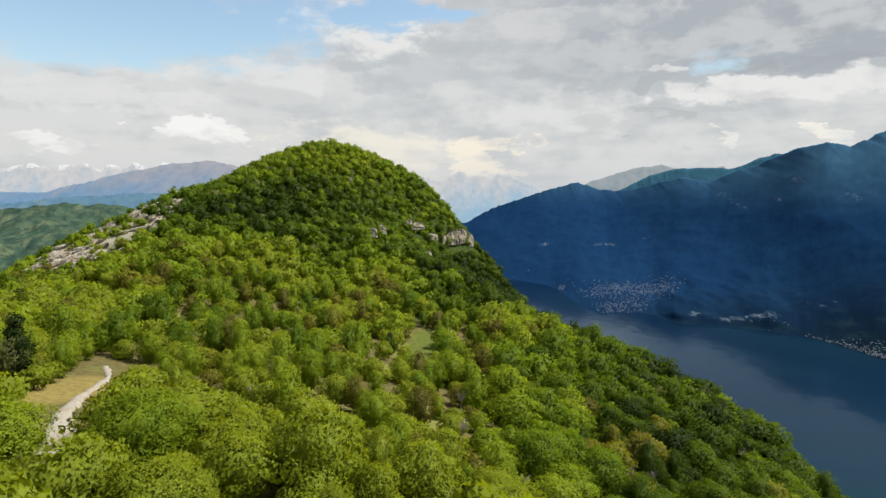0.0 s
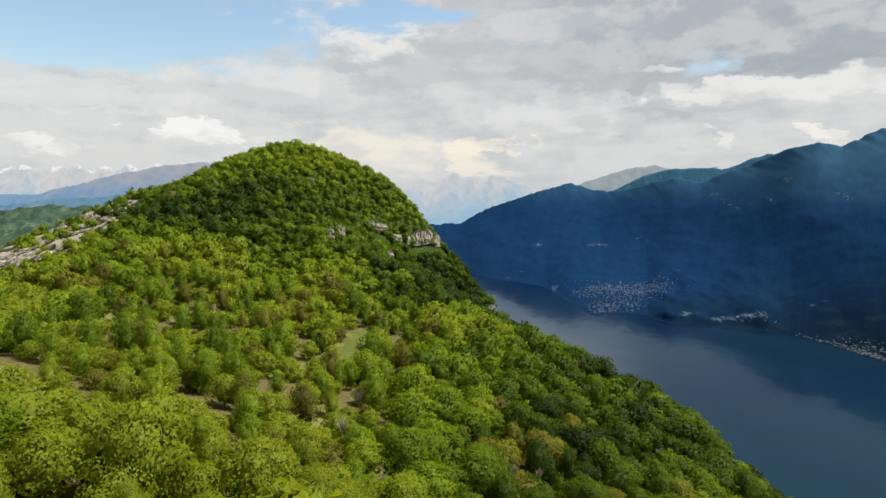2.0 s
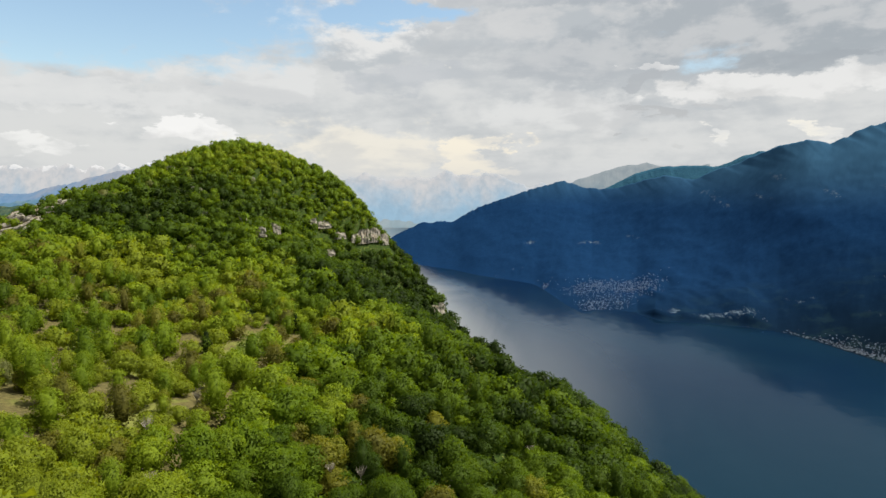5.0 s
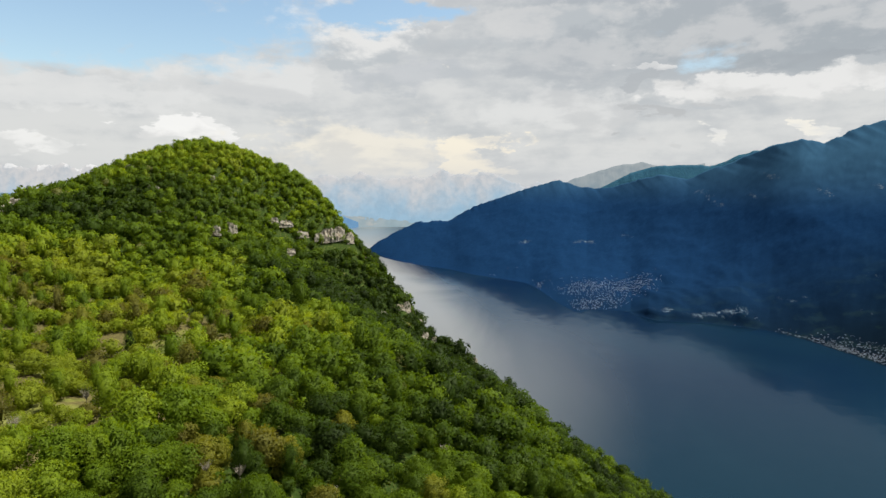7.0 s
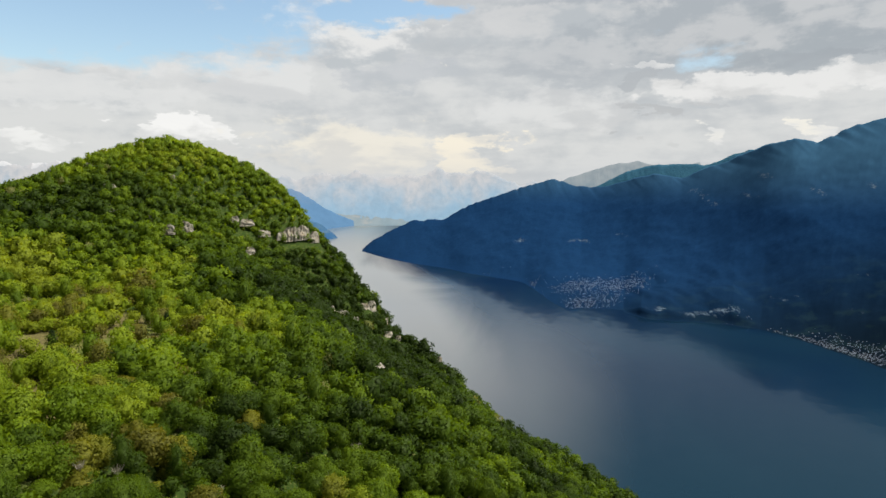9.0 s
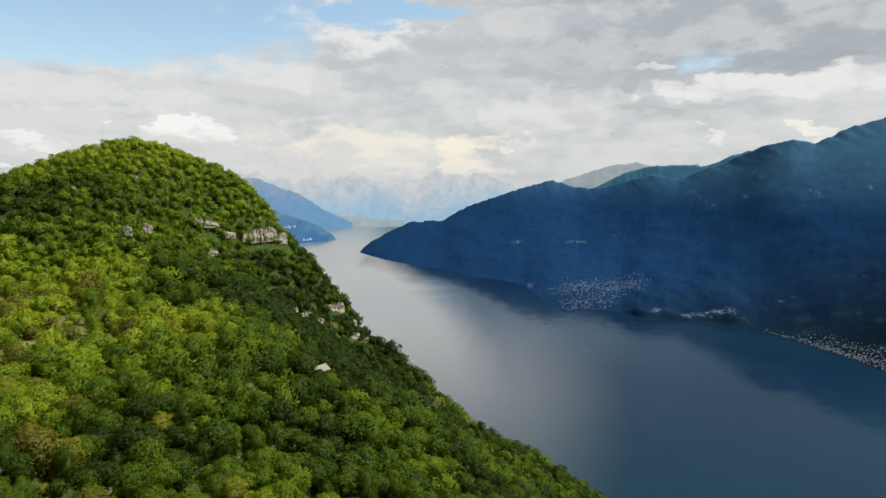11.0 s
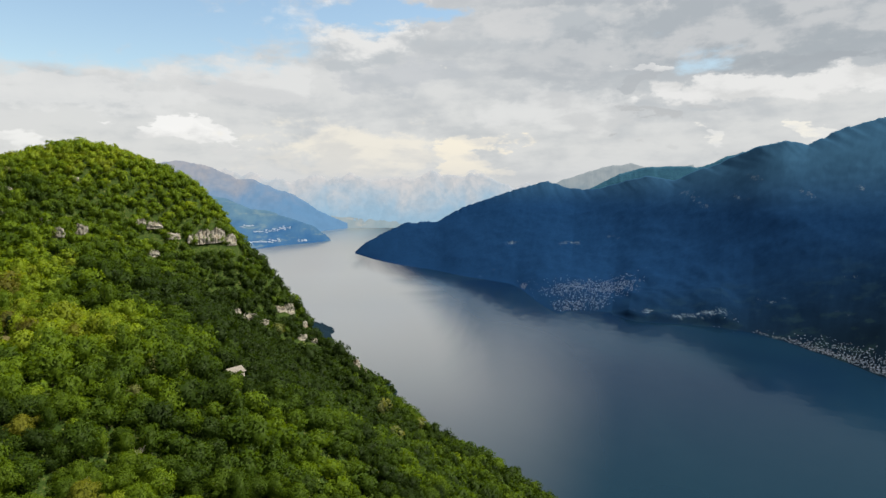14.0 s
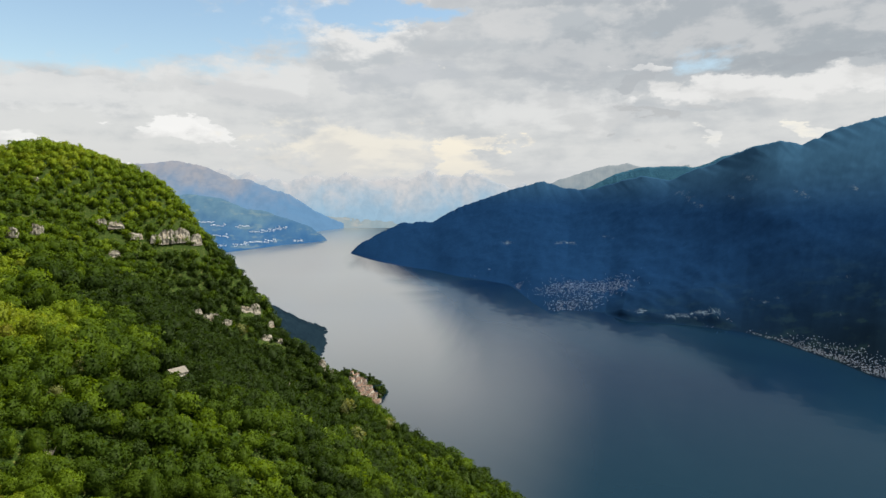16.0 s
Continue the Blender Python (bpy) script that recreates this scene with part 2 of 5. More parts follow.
def soil_material():
    """Forest floor: leaf litter, bare reddish earth and grass."""
    m, g, out = material("forest_floor")
    pos = where(g)
    litter = g.noise(pos, 1.3, 8, 0.65)
    grass = g.noise(pos, 0.055, 5, 0.55)
    c = g.mix(g.ramp(litter, 0.35, 0.7), (0.058, 0.052, 0.020), (0.125, 0.108, 0.042))
    green = g.mix(g.ramp(litter, 0.3, 0.7), (0.012, 0.026, 0.004), (0.030, 0.052, 0.008))
    meadow = g.mix(g.ramp(litter, 0.3, 0.7), (0.085, 0.098, 0.022), (0.150, 0.160, 0.040))
    c = g.mix(g.ramp(grass, 0.50, 0.58), c, meadow)
    px, py, pz = g.separate(pos)
    wild = g.math("MAXIMUM", g.ramp(g.math("ADD", px, g.math("MULTIPLY", grass, 40.0)), 30.0, 50.0), g.ramp(g.math("ADD", py, g.math("MULTIPLY", grass, 40.0)), 195.0, 215.0))
    c = g.mix(g.math("MULTIPLY", wild, g.ramp(litter, 0.72, 0.52)), c, green)
    def lawn(cx, cy, rx, ry, colour, base):
        dx, dy = g.math("DIVIDE", g.math("SUBTRACT", px, cx), rx), g.math("DIVIDE", g.math("SUBTRACT", py, cy), ry)
        r2 = g.math("ADD", g.math("MULTIPLY", dx, dx), g.math("MULTIPLY", dy, dy))
        tuft = g.mix(g.ramp(litter, 0.3, 0.7), [v * 0.72 for v in colour], [v * 1.2 for v in colour])
        return g.mix(g.ramp(g.math("ADD", r2, g.math("MULTIPLY", g.math("SUBTRACT", litter, 0.5), 2.0)), 1.5, 0.6), base, tuft)
    c = lawn(-49.0, 76.0, 5.5, 10.0, (0.165, 0.135, 0.045), c)
    c = lawn(-122.0, 233.0, 17.0, 34.0, (0.235, 0.225, 0.185), c)
    c = lawn(-130.0, 206.0, 14.0, 26.0, (0.235, 0.225, 0.185), c)
    c = lawn(-35.0, 57.5, 3.5, 5.0, (0.12, 0.14, 0.026), c)
    c = lawn(-4.5, 156.0, 4.5, 20.0, (0.072, 0.092, 0.018), c)
    plain(g, out, c, 0.95, (litter, 0.25), 0.1)
    return m


def gravel_material():
    m, g, out = material("pale_gravel")
    pos = where(g)
    n, k = g.noise(pos, 14, 5), g.noise(pos, 0.5, 4)
    c = g.mix(g.ramp(n, 0.3, 0.7), (0.17, 0.155, 0.135), (0.33, 0.31, 0.28))
    c = g.mix(g.ramp(k, 0.46, 0.66, 0, 0.7), c, (0.20, 0.165, 0.11))
    c = g.mix(g.ramp(g.noise(pos, 1.7, 5, 0.65), 0.56, 0.68, 0, 0.75), c, (0.13, 0.125, 0.05))
    plain(g, out, c, 0.95, (n, 0.03), 0.1)
    return m


def limestone_material():
    """Pale grey rock with upright dark streaks, bedding and rusty patches."""
    m, g, out = material("limestone")
    pos = where(g)
    n = g.noise(pos, 0.8, 8, 0.65)
    fine = g.noise(pos, 4.0, 6, 0.7)
    streak = g.noise(g.vec("MULTIPLY", pos, (1.0, 1.0, 0.14)), 1.1, 7, 0.6)
    bed = g.noise(g.vec("MULTIPLY", pos, (0.12, 0.12, 1.0)), 1.4, 6, 0.6)
    rust = g.noise(pos, 0.22, 5, 0.6)
    c = g.mix(g.ramp(n, 0.3, 0.7), (0.17, 0.156, 0.132), (0.38, 0.352, 0.298))
    c = g.mix(g.ramp(rust, 0.50, 0.68, 0, 0.6), c, (0.25, 0.185, 0.11))
    c = g.mix(g.ramp(streak, 0.50, 0.70, 0, 0.65), c, (0.075, 0.072, 0.062))
    c = g.mix(g.ramp(bed, 0.56, 0.66, 0, 0.7), c, (0.055, 0.055, 0.045))
    c = g.mix(g.ramp(fine, 0.55, 0.75, 0, 0.6), c, (0.06, 0.075, 0.03))
    plain(g, out, c, 0.92, (g.math("ADD", n, g.math("MULTIPLY", bed, 0.6)), 0.9), 0.12)
    return m


def water_material():
    """Deep water: dark blue from above, a soft mirror at a flat angle, with streaks of ruffled and calm surface."""
    m, g, out = material("lake_water")
    pos = where(g)
    calm = g.noise(g.vec("MULTIPLY", pos, (1.0, 0.40, 1.0)), 0.0021, 5, 0.55, 0.8)
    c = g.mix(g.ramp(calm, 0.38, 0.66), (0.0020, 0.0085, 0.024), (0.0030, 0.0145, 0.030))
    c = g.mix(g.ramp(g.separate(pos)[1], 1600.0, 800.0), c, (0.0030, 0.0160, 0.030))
    tilt = g.vec("SUBTRACT", g.noise(pos, 0.03, 4, 0.6, 0.0, True), (0.5, 0.5, 0.5))
    # wave normals lean by bearing to place the mirrored slope's edge, least beneath it
    px, py, pz = g.separate(pos)
    aside = g.math("DIVIDE", px, py)
    lean = g.combine(0.0, g.math("ADD", g.ramp(aside, 0.08, 0.20, -0.030, -0.006), g.ramp(aside, 0.30, 0.56, 0.0, -0.030)), 1.0)
    level = g.vec("NORMALIZE", g.vec("ADD", g.vec("MULTIPLY", tilt, (0.012, 0.05, 0.0)), lean), None)
    # silver cloud sheen laid over the open reach by a mask, its normals tilted
    edge = g.math("MAXIMUM", g.math("MULTIPLY_ADD", py, -8.8e-5, 0.285), -0.045)
    drift = g.math("MULTIPLY", g.math("SUBTRACT", calm, 0.5), 0.10)
    reach = g.math("SUBTRACT", g.math("ADD", aside, drift), edge)
    open_reach = g.ramp(reach, 0.045, -0.06)
    side_sheen = g.math("MULTIPLY", g.ramp(reach, 0.24, 0.0, 0.0, 0.25), g.math("MULTIPLY", g.ramp(py, 2500.0, 1500.0), g.ramp(py, 800.0, 1450.0, 0.35, 1.0)))
    dif = g.n("ShaderNodeBsdfDiffuse")
    g.put(dif.inputs[0], c)
    lw = g.n("ShaderNodeLayerWeight")
    lw.inputs["Blend"].default_value = 0.5
    g.put(lw.inputs["Normal"], level)
    glo = g.n("ShaderNodeBsdfGlossy")
    glo.inputs[0].default_value = (0.54, 0.69, 0.82, 1)
    g.put(glo.inputs["Roughness"], g.ramp(calm, 0.35, 0.7, 0.09, 0.15))
    g.put(glo.inputs["Normal"], level)
    rough = g.n("ShaderNodeBsdfGlossy")
    rough.inputs[0].default_value = (0.94, 0.92, 0.87, 1)
    rough.inputs["Roughness"].default_value = 0.3
    g.put(rough.inputs["Normal"], g.vec("NORMALIZE", g.vec("ADD", level, (0.0, -0.30, 0.0)), None))
    f = g.math("MULTIPLY_ADD", g.math("POWER", lw.outputs["Facing"], 4.8), 0.95, 0.02, True)
    deep = g.n("ShaderNodeMixShader")
    g.put(deep.inputs[0], f)
    g.nt.links.new(dif.outputs[0], deep.inputs[1])
    g.nt.links.new(glo.outputs[0], deep.inputs[2])
    silver = g.n("ShaderNodeMixShader")
    g.put(silver.inputs[0], g.math("ADD", side_sheen, g.math("MULTIPLY", open_reach, g.math("MULTIPLY", g.ramp(py, 1000.0, 2400.0, 0.02, 0.72), g.ramp(py, 900.0, 3300.0, 0.58, 0.95, False))), None, True))
    g.nt.links.new(deep.outputs[0], silver.inputs[1])
    g.nt.links.new(rough.outputs[0], silver.inputs[2])
    g.nt.links.new(silver.outputs[0], out.inputs[0])
    return m


def slope_material(name, lo, hi, rock, rock_amount, scale=0.012, bare=(), unhazed=None):
    """Wooded slope of a distant mountain with bare rock showing through."""
    m, g, out = material(name)
    pos = where(g)
    px, py, pz = g.separate(pos)
    trees = g.noise(pos, 0.055, 6, 0.7)
    broad = g.noise(pos, scale * 0.4, 5, 0.6)
    crag = g.noise(g.vec("MULTIPLY", pos, (1.0, 0.6, 0.4)), scale, 8, 0.68, 0.4)
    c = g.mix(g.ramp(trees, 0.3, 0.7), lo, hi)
    if unhazed:
        # green woods with clearings near shore; haze painted bluer with distance, paler towards crest
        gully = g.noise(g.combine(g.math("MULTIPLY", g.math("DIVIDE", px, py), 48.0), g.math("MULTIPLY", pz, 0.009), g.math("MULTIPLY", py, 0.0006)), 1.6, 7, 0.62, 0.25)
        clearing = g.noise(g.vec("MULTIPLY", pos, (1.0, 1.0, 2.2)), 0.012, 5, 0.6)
        low_woods = g.mix(g.ramp(clearing, 0.52, 0.62, 0.0, 0.7), unhazed, (0.0075, 0.0165, 0.0185))
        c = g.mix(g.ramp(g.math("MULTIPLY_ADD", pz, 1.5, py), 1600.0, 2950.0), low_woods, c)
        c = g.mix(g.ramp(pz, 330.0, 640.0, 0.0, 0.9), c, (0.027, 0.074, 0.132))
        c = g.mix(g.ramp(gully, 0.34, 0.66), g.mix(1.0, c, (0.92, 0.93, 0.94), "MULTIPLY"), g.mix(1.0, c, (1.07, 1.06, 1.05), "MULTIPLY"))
    else:
        c = g.mix(g.ramp(broad, 0.40, 0.64, 0, 0.45), c, [v * 0.7 for v in lo])
    for cx, cy, cz, rx, ry, rz in bare:
        q = g.vec("DIVIDE", g.vec("SUBTRACT", pos, (cx, cy, cz)), (rx, ry, rz))
        d = g.n("ShaderNodeVectorMath", operation="LENGTH")
        g.put(d.inputs[0], q)
        crag = g.math("ADD", crag, g.ramp(d.outputs["Value"], 0.1, 1.25, 0.22, 0.0))
    stone = g.mix(g.ramp(g.noise(g.vec("MULTIPLY", pos, (1.0, 1.0, 0.3)), 0.09, 6, 0.65), 0.35, 0.65), [v * 0.55 for v in rock], [v * 1.25 for v in rock])
    c = g.mix(g.ramp(crag, 0.70 - rock_amount, 0.84 - rock_amount, 0, 0.72), c, stone)
    plain(g, out, c, 0.95, (trees, 8.0, 0.10 if unhazed else 0.45), 0.0)
    return m


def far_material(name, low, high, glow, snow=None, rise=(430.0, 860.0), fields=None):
    """A far range: distance haze painted into its colours, which also glow as backdrop."""
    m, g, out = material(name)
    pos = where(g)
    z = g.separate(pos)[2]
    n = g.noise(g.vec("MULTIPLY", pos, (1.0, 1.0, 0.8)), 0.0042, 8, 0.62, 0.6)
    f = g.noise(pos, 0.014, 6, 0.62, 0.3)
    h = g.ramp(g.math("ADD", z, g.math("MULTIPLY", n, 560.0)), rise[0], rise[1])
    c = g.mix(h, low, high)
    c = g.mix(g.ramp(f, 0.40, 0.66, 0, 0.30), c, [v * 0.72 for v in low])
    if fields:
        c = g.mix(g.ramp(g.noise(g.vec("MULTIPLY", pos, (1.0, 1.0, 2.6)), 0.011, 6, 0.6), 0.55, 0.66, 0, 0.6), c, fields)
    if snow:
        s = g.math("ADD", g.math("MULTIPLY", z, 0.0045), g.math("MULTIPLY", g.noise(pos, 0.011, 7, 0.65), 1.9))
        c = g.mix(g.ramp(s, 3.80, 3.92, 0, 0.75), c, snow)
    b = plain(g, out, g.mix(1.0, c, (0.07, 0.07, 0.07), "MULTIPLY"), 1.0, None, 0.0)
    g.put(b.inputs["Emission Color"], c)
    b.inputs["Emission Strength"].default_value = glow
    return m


def coat(name, colour, other, rough=0.85, scale=2.0, bump=0.02):
    m, g, out = material(name)
    n = g.noise(where(g), scale, 6, 0.65)
    plain(g, out, g.mix(g.ramp(n, 0.3, 0.7), colour, other), rough, (n, bump), 0.2)
    return m


LEAF_ONE = foliage("spring_leaves", True)
LEAF_MANY = foliage("woodland_leaves", False)
BARK, TWIG, SOIL, GRAVEL, LIMESTONE, WATER = bark_material(), twig_material(), soil_material(), gravel_material(), limestone_material(), water_material()
# blue distance haze is part of these forest colours
EAST = slope_material("hazed_east_forest", (0.0045, 0.0195, 0.057), (0.0060, 0.0245, 0.068), (0.085, 0.120, 0.165), 0.0, 0.055,
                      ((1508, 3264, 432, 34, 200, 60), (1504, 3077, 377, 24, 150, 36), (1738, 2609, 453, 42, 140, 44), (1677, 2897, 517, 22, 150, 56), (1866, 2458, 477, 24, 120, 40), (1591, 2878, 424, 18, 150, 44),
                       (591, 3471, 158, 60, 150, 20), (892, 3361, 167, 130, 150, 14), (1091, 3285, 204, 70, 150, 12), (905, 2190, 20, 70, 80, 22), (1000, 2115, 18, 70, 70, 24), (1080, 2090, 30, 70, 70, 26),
                       (1150, 2080, 45, 60, 60, 20), (1225, 2085, 58, 60, 60, 12), (1309, 2124, 74, 90, 70, 10), (1365, 2062, 89, 50, 60, 9), (1428, 1875, 78, 40, 60, 9), (1552, 2009, 175, 44, 60, 10)), unhazed=(0.0029, 0.0072, 0.0132))
SHORE = slope_material("shore_forest", (0.0055, 0.0125, 0.021), (0.010, 0.021, 0.031), (0.10, 0.11, 0.11), 0.0)
HILLS = slope_material("green_hill_woods", (0.015, 0.033, 0.030), (0.050, 0.082, 0.056), (0.105, 0.130, 0.080), 0.19, 0.030)
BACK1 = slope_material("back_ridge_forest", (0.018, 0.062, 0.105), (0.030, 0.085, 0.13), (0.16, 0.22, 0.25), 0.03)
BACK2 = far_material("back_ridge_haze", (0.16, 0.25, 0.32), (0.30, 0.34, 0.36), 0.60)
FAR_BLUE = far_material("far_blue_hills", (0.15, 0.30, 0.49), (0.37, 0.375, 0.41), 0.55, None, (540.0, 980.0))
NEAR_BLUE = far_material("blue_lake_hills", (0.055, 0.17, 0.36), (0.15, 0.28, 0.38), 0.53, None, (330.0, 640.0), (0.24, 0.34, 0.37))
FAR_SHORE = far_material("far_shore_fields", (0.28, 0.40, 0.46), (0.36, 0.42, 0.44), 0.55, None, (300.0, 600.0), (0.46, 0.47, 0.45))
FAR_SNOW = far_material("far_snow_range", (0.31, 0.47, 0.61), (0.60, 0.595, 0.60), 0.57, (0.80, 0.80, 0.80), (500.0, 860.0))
# distance haze tints the town's render and clay roof colours blue
STUCCO = coat("hazed_white_render", (0.38, 0.44, 0.54), (0.58, 0.64, 0.74), 0.9, 0.1)
TILE = coat("clay_roof", (0.034, 0.038, 0.050), (0.070, 0.060, 0.066), 0.9, 0.05)
STONE = coat("pale_plaster_over_stone", (0.40, 0.37, 0.32), (0.58, 0.55, 0.48), 0.9, 2.0, 0.05)
SLATE = coat("stone_slates", (0.13, 0.12, 0.105), (0.22, 0.20, 0.175), 0.85, 2.5, 0.04)
TIMBER = coat("old_timber", (0.10, 0.07, 0.045), (0.19, 0.14, 0.09), 0.85, 5.0)
GLASS = coat("dark_pane", (0.02, 0.025, 0.03), (0.035, 0.04, 0.05), 0.12, 1.0, 0.0)


# ---------------------------------------------------------------- mesh helpers
def mesh_of(name, verts, faces, mat, smooth=False, tint=None, normals=None):
    me = bpy.data.meshes.new(name)
    if isinstance(faces, np.ndarray) and faces.ndim == 2:
        k = faces.shape[1]
        me.vertices.add(len(verts))
        me.vertices.foreach_set("co", np.asarray(verts, np.float32).ravel())
        me.loops.add(faces.size)
        me.loops.foreach_set("vertex_index", faces.astype(np.int32).ravel())
        me.polygons.add(len(faces))
        me.polygons.foreach_set("loop_start", np.arange(0, faces.size, k, dtype=np.int32))
        me.update(calc_edges=True)
    else:
        me.from_pydata([tuple(v) for v in verts], [], faces)
        me.update()
    if smooth:
        me.polygons.foreach_set("use_smooth", np.ones(len(me.polygons), bool))
    if tint is not None:
        at = me.attributes.new("tint", "FLOAT", "POINT")
        at.data.foreach_set("value", np.asarray(tint, np.float32))
    if normals is not None:
        at = me.attributes.new("custom_normal", "FLOAT_VECTOR", "POINT")
        at.data.foreach_set("vector", np.asarray(normals, np.float32).ravel())
    me.materials.append(mat)
    return me


def bm_mesh(name, bm, mat):
    me = bpy.data.meshes.new(name)
    bm.to_mesh(me)
    bm.free()
    me.materials.append(mat)
    return me


def part(name, bm, mat, parent, label=""):
    """Links a bmesh or mesh as one mesh object under a thing or part."""
    ob = new(name, bm_mesh(name, bm, mat) if isinstance(bm, bmesh.types.BMesh) else bm)
    ob.parent = parent
    if label:
        ob["label"] = label
    return ob


def box(bm, cx, cy, cz, sx, sy, sz):
    r = bmesh.ops.create_cube(bm, size=1.0)
    for v in r["verts"]:
        v.co = (cx + v.co.x * sx, cy + v.co.y * sy, cz + v.co.z * sz)
    return r["verts"]


def grid_sheet(name, xs, ys, zfun, mat, label, category, kind="structure", smooth=True):
    X, Y = np.meshgrid(xs, ys)
    Z = zfun(X, Y)
    nx, ny = len(xs), len(ys)
    v = np.stack([X.ravel(), Y.ravel(), Z.ravel()], 1)
    i = (np.arange(ny - 1)[:, None] * nx + np.arange(nx - 1)[None, :]).ravel()
    fcs = np.stack([i, i + 1, i + 1 + nx, i + nx], 1)
    ob = new(name, mesh_of(name, v, fcs, mat, smooth))
    return tagged(ob, label, category, kind=kind)


def lattice(seed, n=64):
    return np.random.RandomState(seed).rand(n, n)


def vnoise(x, y, scale, seed, octaves=4, gain=0.5, ridged=False):
    """Value noise on numpy arrays, about 0 to 1."""
    out, amp, tot = 0.0, 1.0, 0.0
    for o in range(octaves):
        L = lattice(seed + o)
        u, v = np.asarray(x) / scale * 2 ** o, np.asarray(y) / scale * 2 ** o
        i, j = np.floor(u).astype(int), np.floor(v).astype(int)
        a, b = u - i, v - j
        a, b = a * a * (3 - 2 * a), b * b * (3 - 2 * b)
        i0, i1, j0, j1 = i % 64, (i + 1) % 64, j % 64, (j + 1) % 64
        w = (L[i0, j0] * (1 - a) + L[i1, j0] * a) * (1 - b) + (L[i0, j1] * (1 - a) + L[i1, j1] * a) * b
        if ridged:
            w = 1 - np.abs(2 * w - 1)
        out, tot, amp = out + amp * w, tot + amp, amp * gain
    return out / tot


# ---------------------------------------------------------------- the hill
SOFT = lambda v: np.logaddexp(0.0, v)
SWELL_X, SWELL_Y, SWELL_W = np.arange(-180.0, 261.0, 55.0), np.arange(40.0, 431.0, 55.0), 48.0
SWELL = np.array([
    [0.0, -0.1, -2.2, -3.4, 1.7, 1.1, 1.1, 0.3],
    [0.8, -0.3, -1.6, 2.9, -0.0, -1.2, 6.0, 1.6],
    [3.6, 1.3, -2.6, 3.2, -3.6, -1.7, 7.9, 2.3],
    [3.0, 1.1, -4.4, 1.8, 0.9, 1.3, 5.5, 0.9],
    [-1.1, -1.4, 2.8, 1.8, -6.1, 1.6, 8.0, 1.5],
    [-1.7, -4.4, 5.1, 8.3, -8.9, -5.8, 6.7, 3.3],
    [-1.1, -6.5, -7.9, -1.9, -8.9, -0.9, 15.5, 6.6],
    [-0.3, -1.6, -2.9, -2.4, -6.6, 0.2, 12.6, 5.1],
    [-0.0, -0.1, -0.2, -0.6, -3.9, -6.2, -1.6, 0.2]])

BROW_X, BROW_Y = np.arange(-30.0, 118.0, 21.0), np.arange(209.0, 378.0, 21.0)
BROW = np.array([
    [-2.7, 3.0, 3.4, -0.2, -1.3, 1.2, -0.9, -7.9, -0.6],
    [0.8, 3.1, 1.0, -0.9, -3.7, -6.4, 1.6, 7.3, 4.5],
    [2.1, 3.8, 1.9, -0.2, -2.5, -1.1, 1.9, -9.3, -1.9],
    [-0.0, 2.0, 1.2, -0.5, -1.2, -2.3, 3.1, 6.3, 2.5],
    [-2.7, 0.1, 0.2, -0.8, -1.7, -2.0, -0.3, -0.2, -1.3],
    [-1.9, -0.4, -0.0, -0.5, 0.3, 8.1, 0.7, -8.6, -2.3],
    [-1.3, -0.3, -0.1, -0.4, -0.1, 3.6, 1.5, 5.9, 3.9],
    [-0.7, -0.2, -0.1, -0.5, -1.7, -5.5, -8.2, 1.1, 1.9]])
HOUSE = (59.0, 190.5)


def canopy_z(x, y):
    """The wooded hill: a shelf that breaks away to the lake, and the dome behind it."""
    x, y = np.asarray(x, float), np.asarray(y, float)
    yc = np.clip(y, -100, 420)
    brow = 55.9965 + 0.0962 * (yc - 150) + (-20.1061) * ((yc - 150) / 100) ** 2
    z = 463.052 + (-0.1563) * x + (-0.0797) * y - 0.557 * 15.0524 * SOFT((x - brow) / 15.0524)
    c, s = math.cos((-0.5709)), math.sin((-0.5709))
    u = ((x - (-39.491)) * c + (y - 353.279) * s) / 68.3059
    v = (-(x - (-39.491)) * s + (y - 353.279) * c) / 128.0219
    z = z + 68.7024 * np.exp(-(u * u + v * v + 1e-6) ** 1.0656)
    z = z - 0.7292 * 24.6642 * SOFT((-x - 133.0262 - 0.2684 * (yc - 200)) / 24.6642)
    z = z - 1.3051 * 20.0 * SOFT((y - 351.0724) / 20.0)
    gx = np.exp(-((x[..., None] - SWELL_X) ** 2) / (2 * SWELL_W ** 2))
    gy = np.exp(-((y[..., None] - SWELL_Y) ** 2) / (2 * SWELL_W ** 2))
    z = z + np.einsum("...i,ij,...j->...", gx, SWELL, gy)
    # the broken brow of the dome
    gx = np.exp(-((x[..., None] - BROW_X) ** 2) / (2 * 17.0 ** 2))
    gy = np.exp(-((y[..., None] - BROW_Y) ** 2) / (2 * 17.0 ** 2))
    z = z + np.einsum("...i,ij,...j->...", gx, BROW, gy)
    return z - 5.5 * np.exp(-(((x - HOUSE[0]) / 13) ** 2 + ((y - HOUSE[1] + 3) / 13) ** 2))


def ground_z(x, y):
    bare = np.exp(-((x + 122) / 17) ** 2 - ((y - 235) / 34) ** 2) + np.exp(-((x + 131) / 14) ** 2 - ((y - 206) / 26) ** 2)
    return canopy_z(x, y) - 4.6 + 4.0 * np.clip(bare * 1.3, 0, 1) + 1.2 * (vnoise(x, y, 17.0, 5, 3) - 0.5)


grid_sheet("ground", np.arange(-420, 781, 5.0), np.arange(-160, 571, 5.0), ground_z, SOIL,
           "forest floor of the hill, leaf litter, bare earth and grass", "ground")


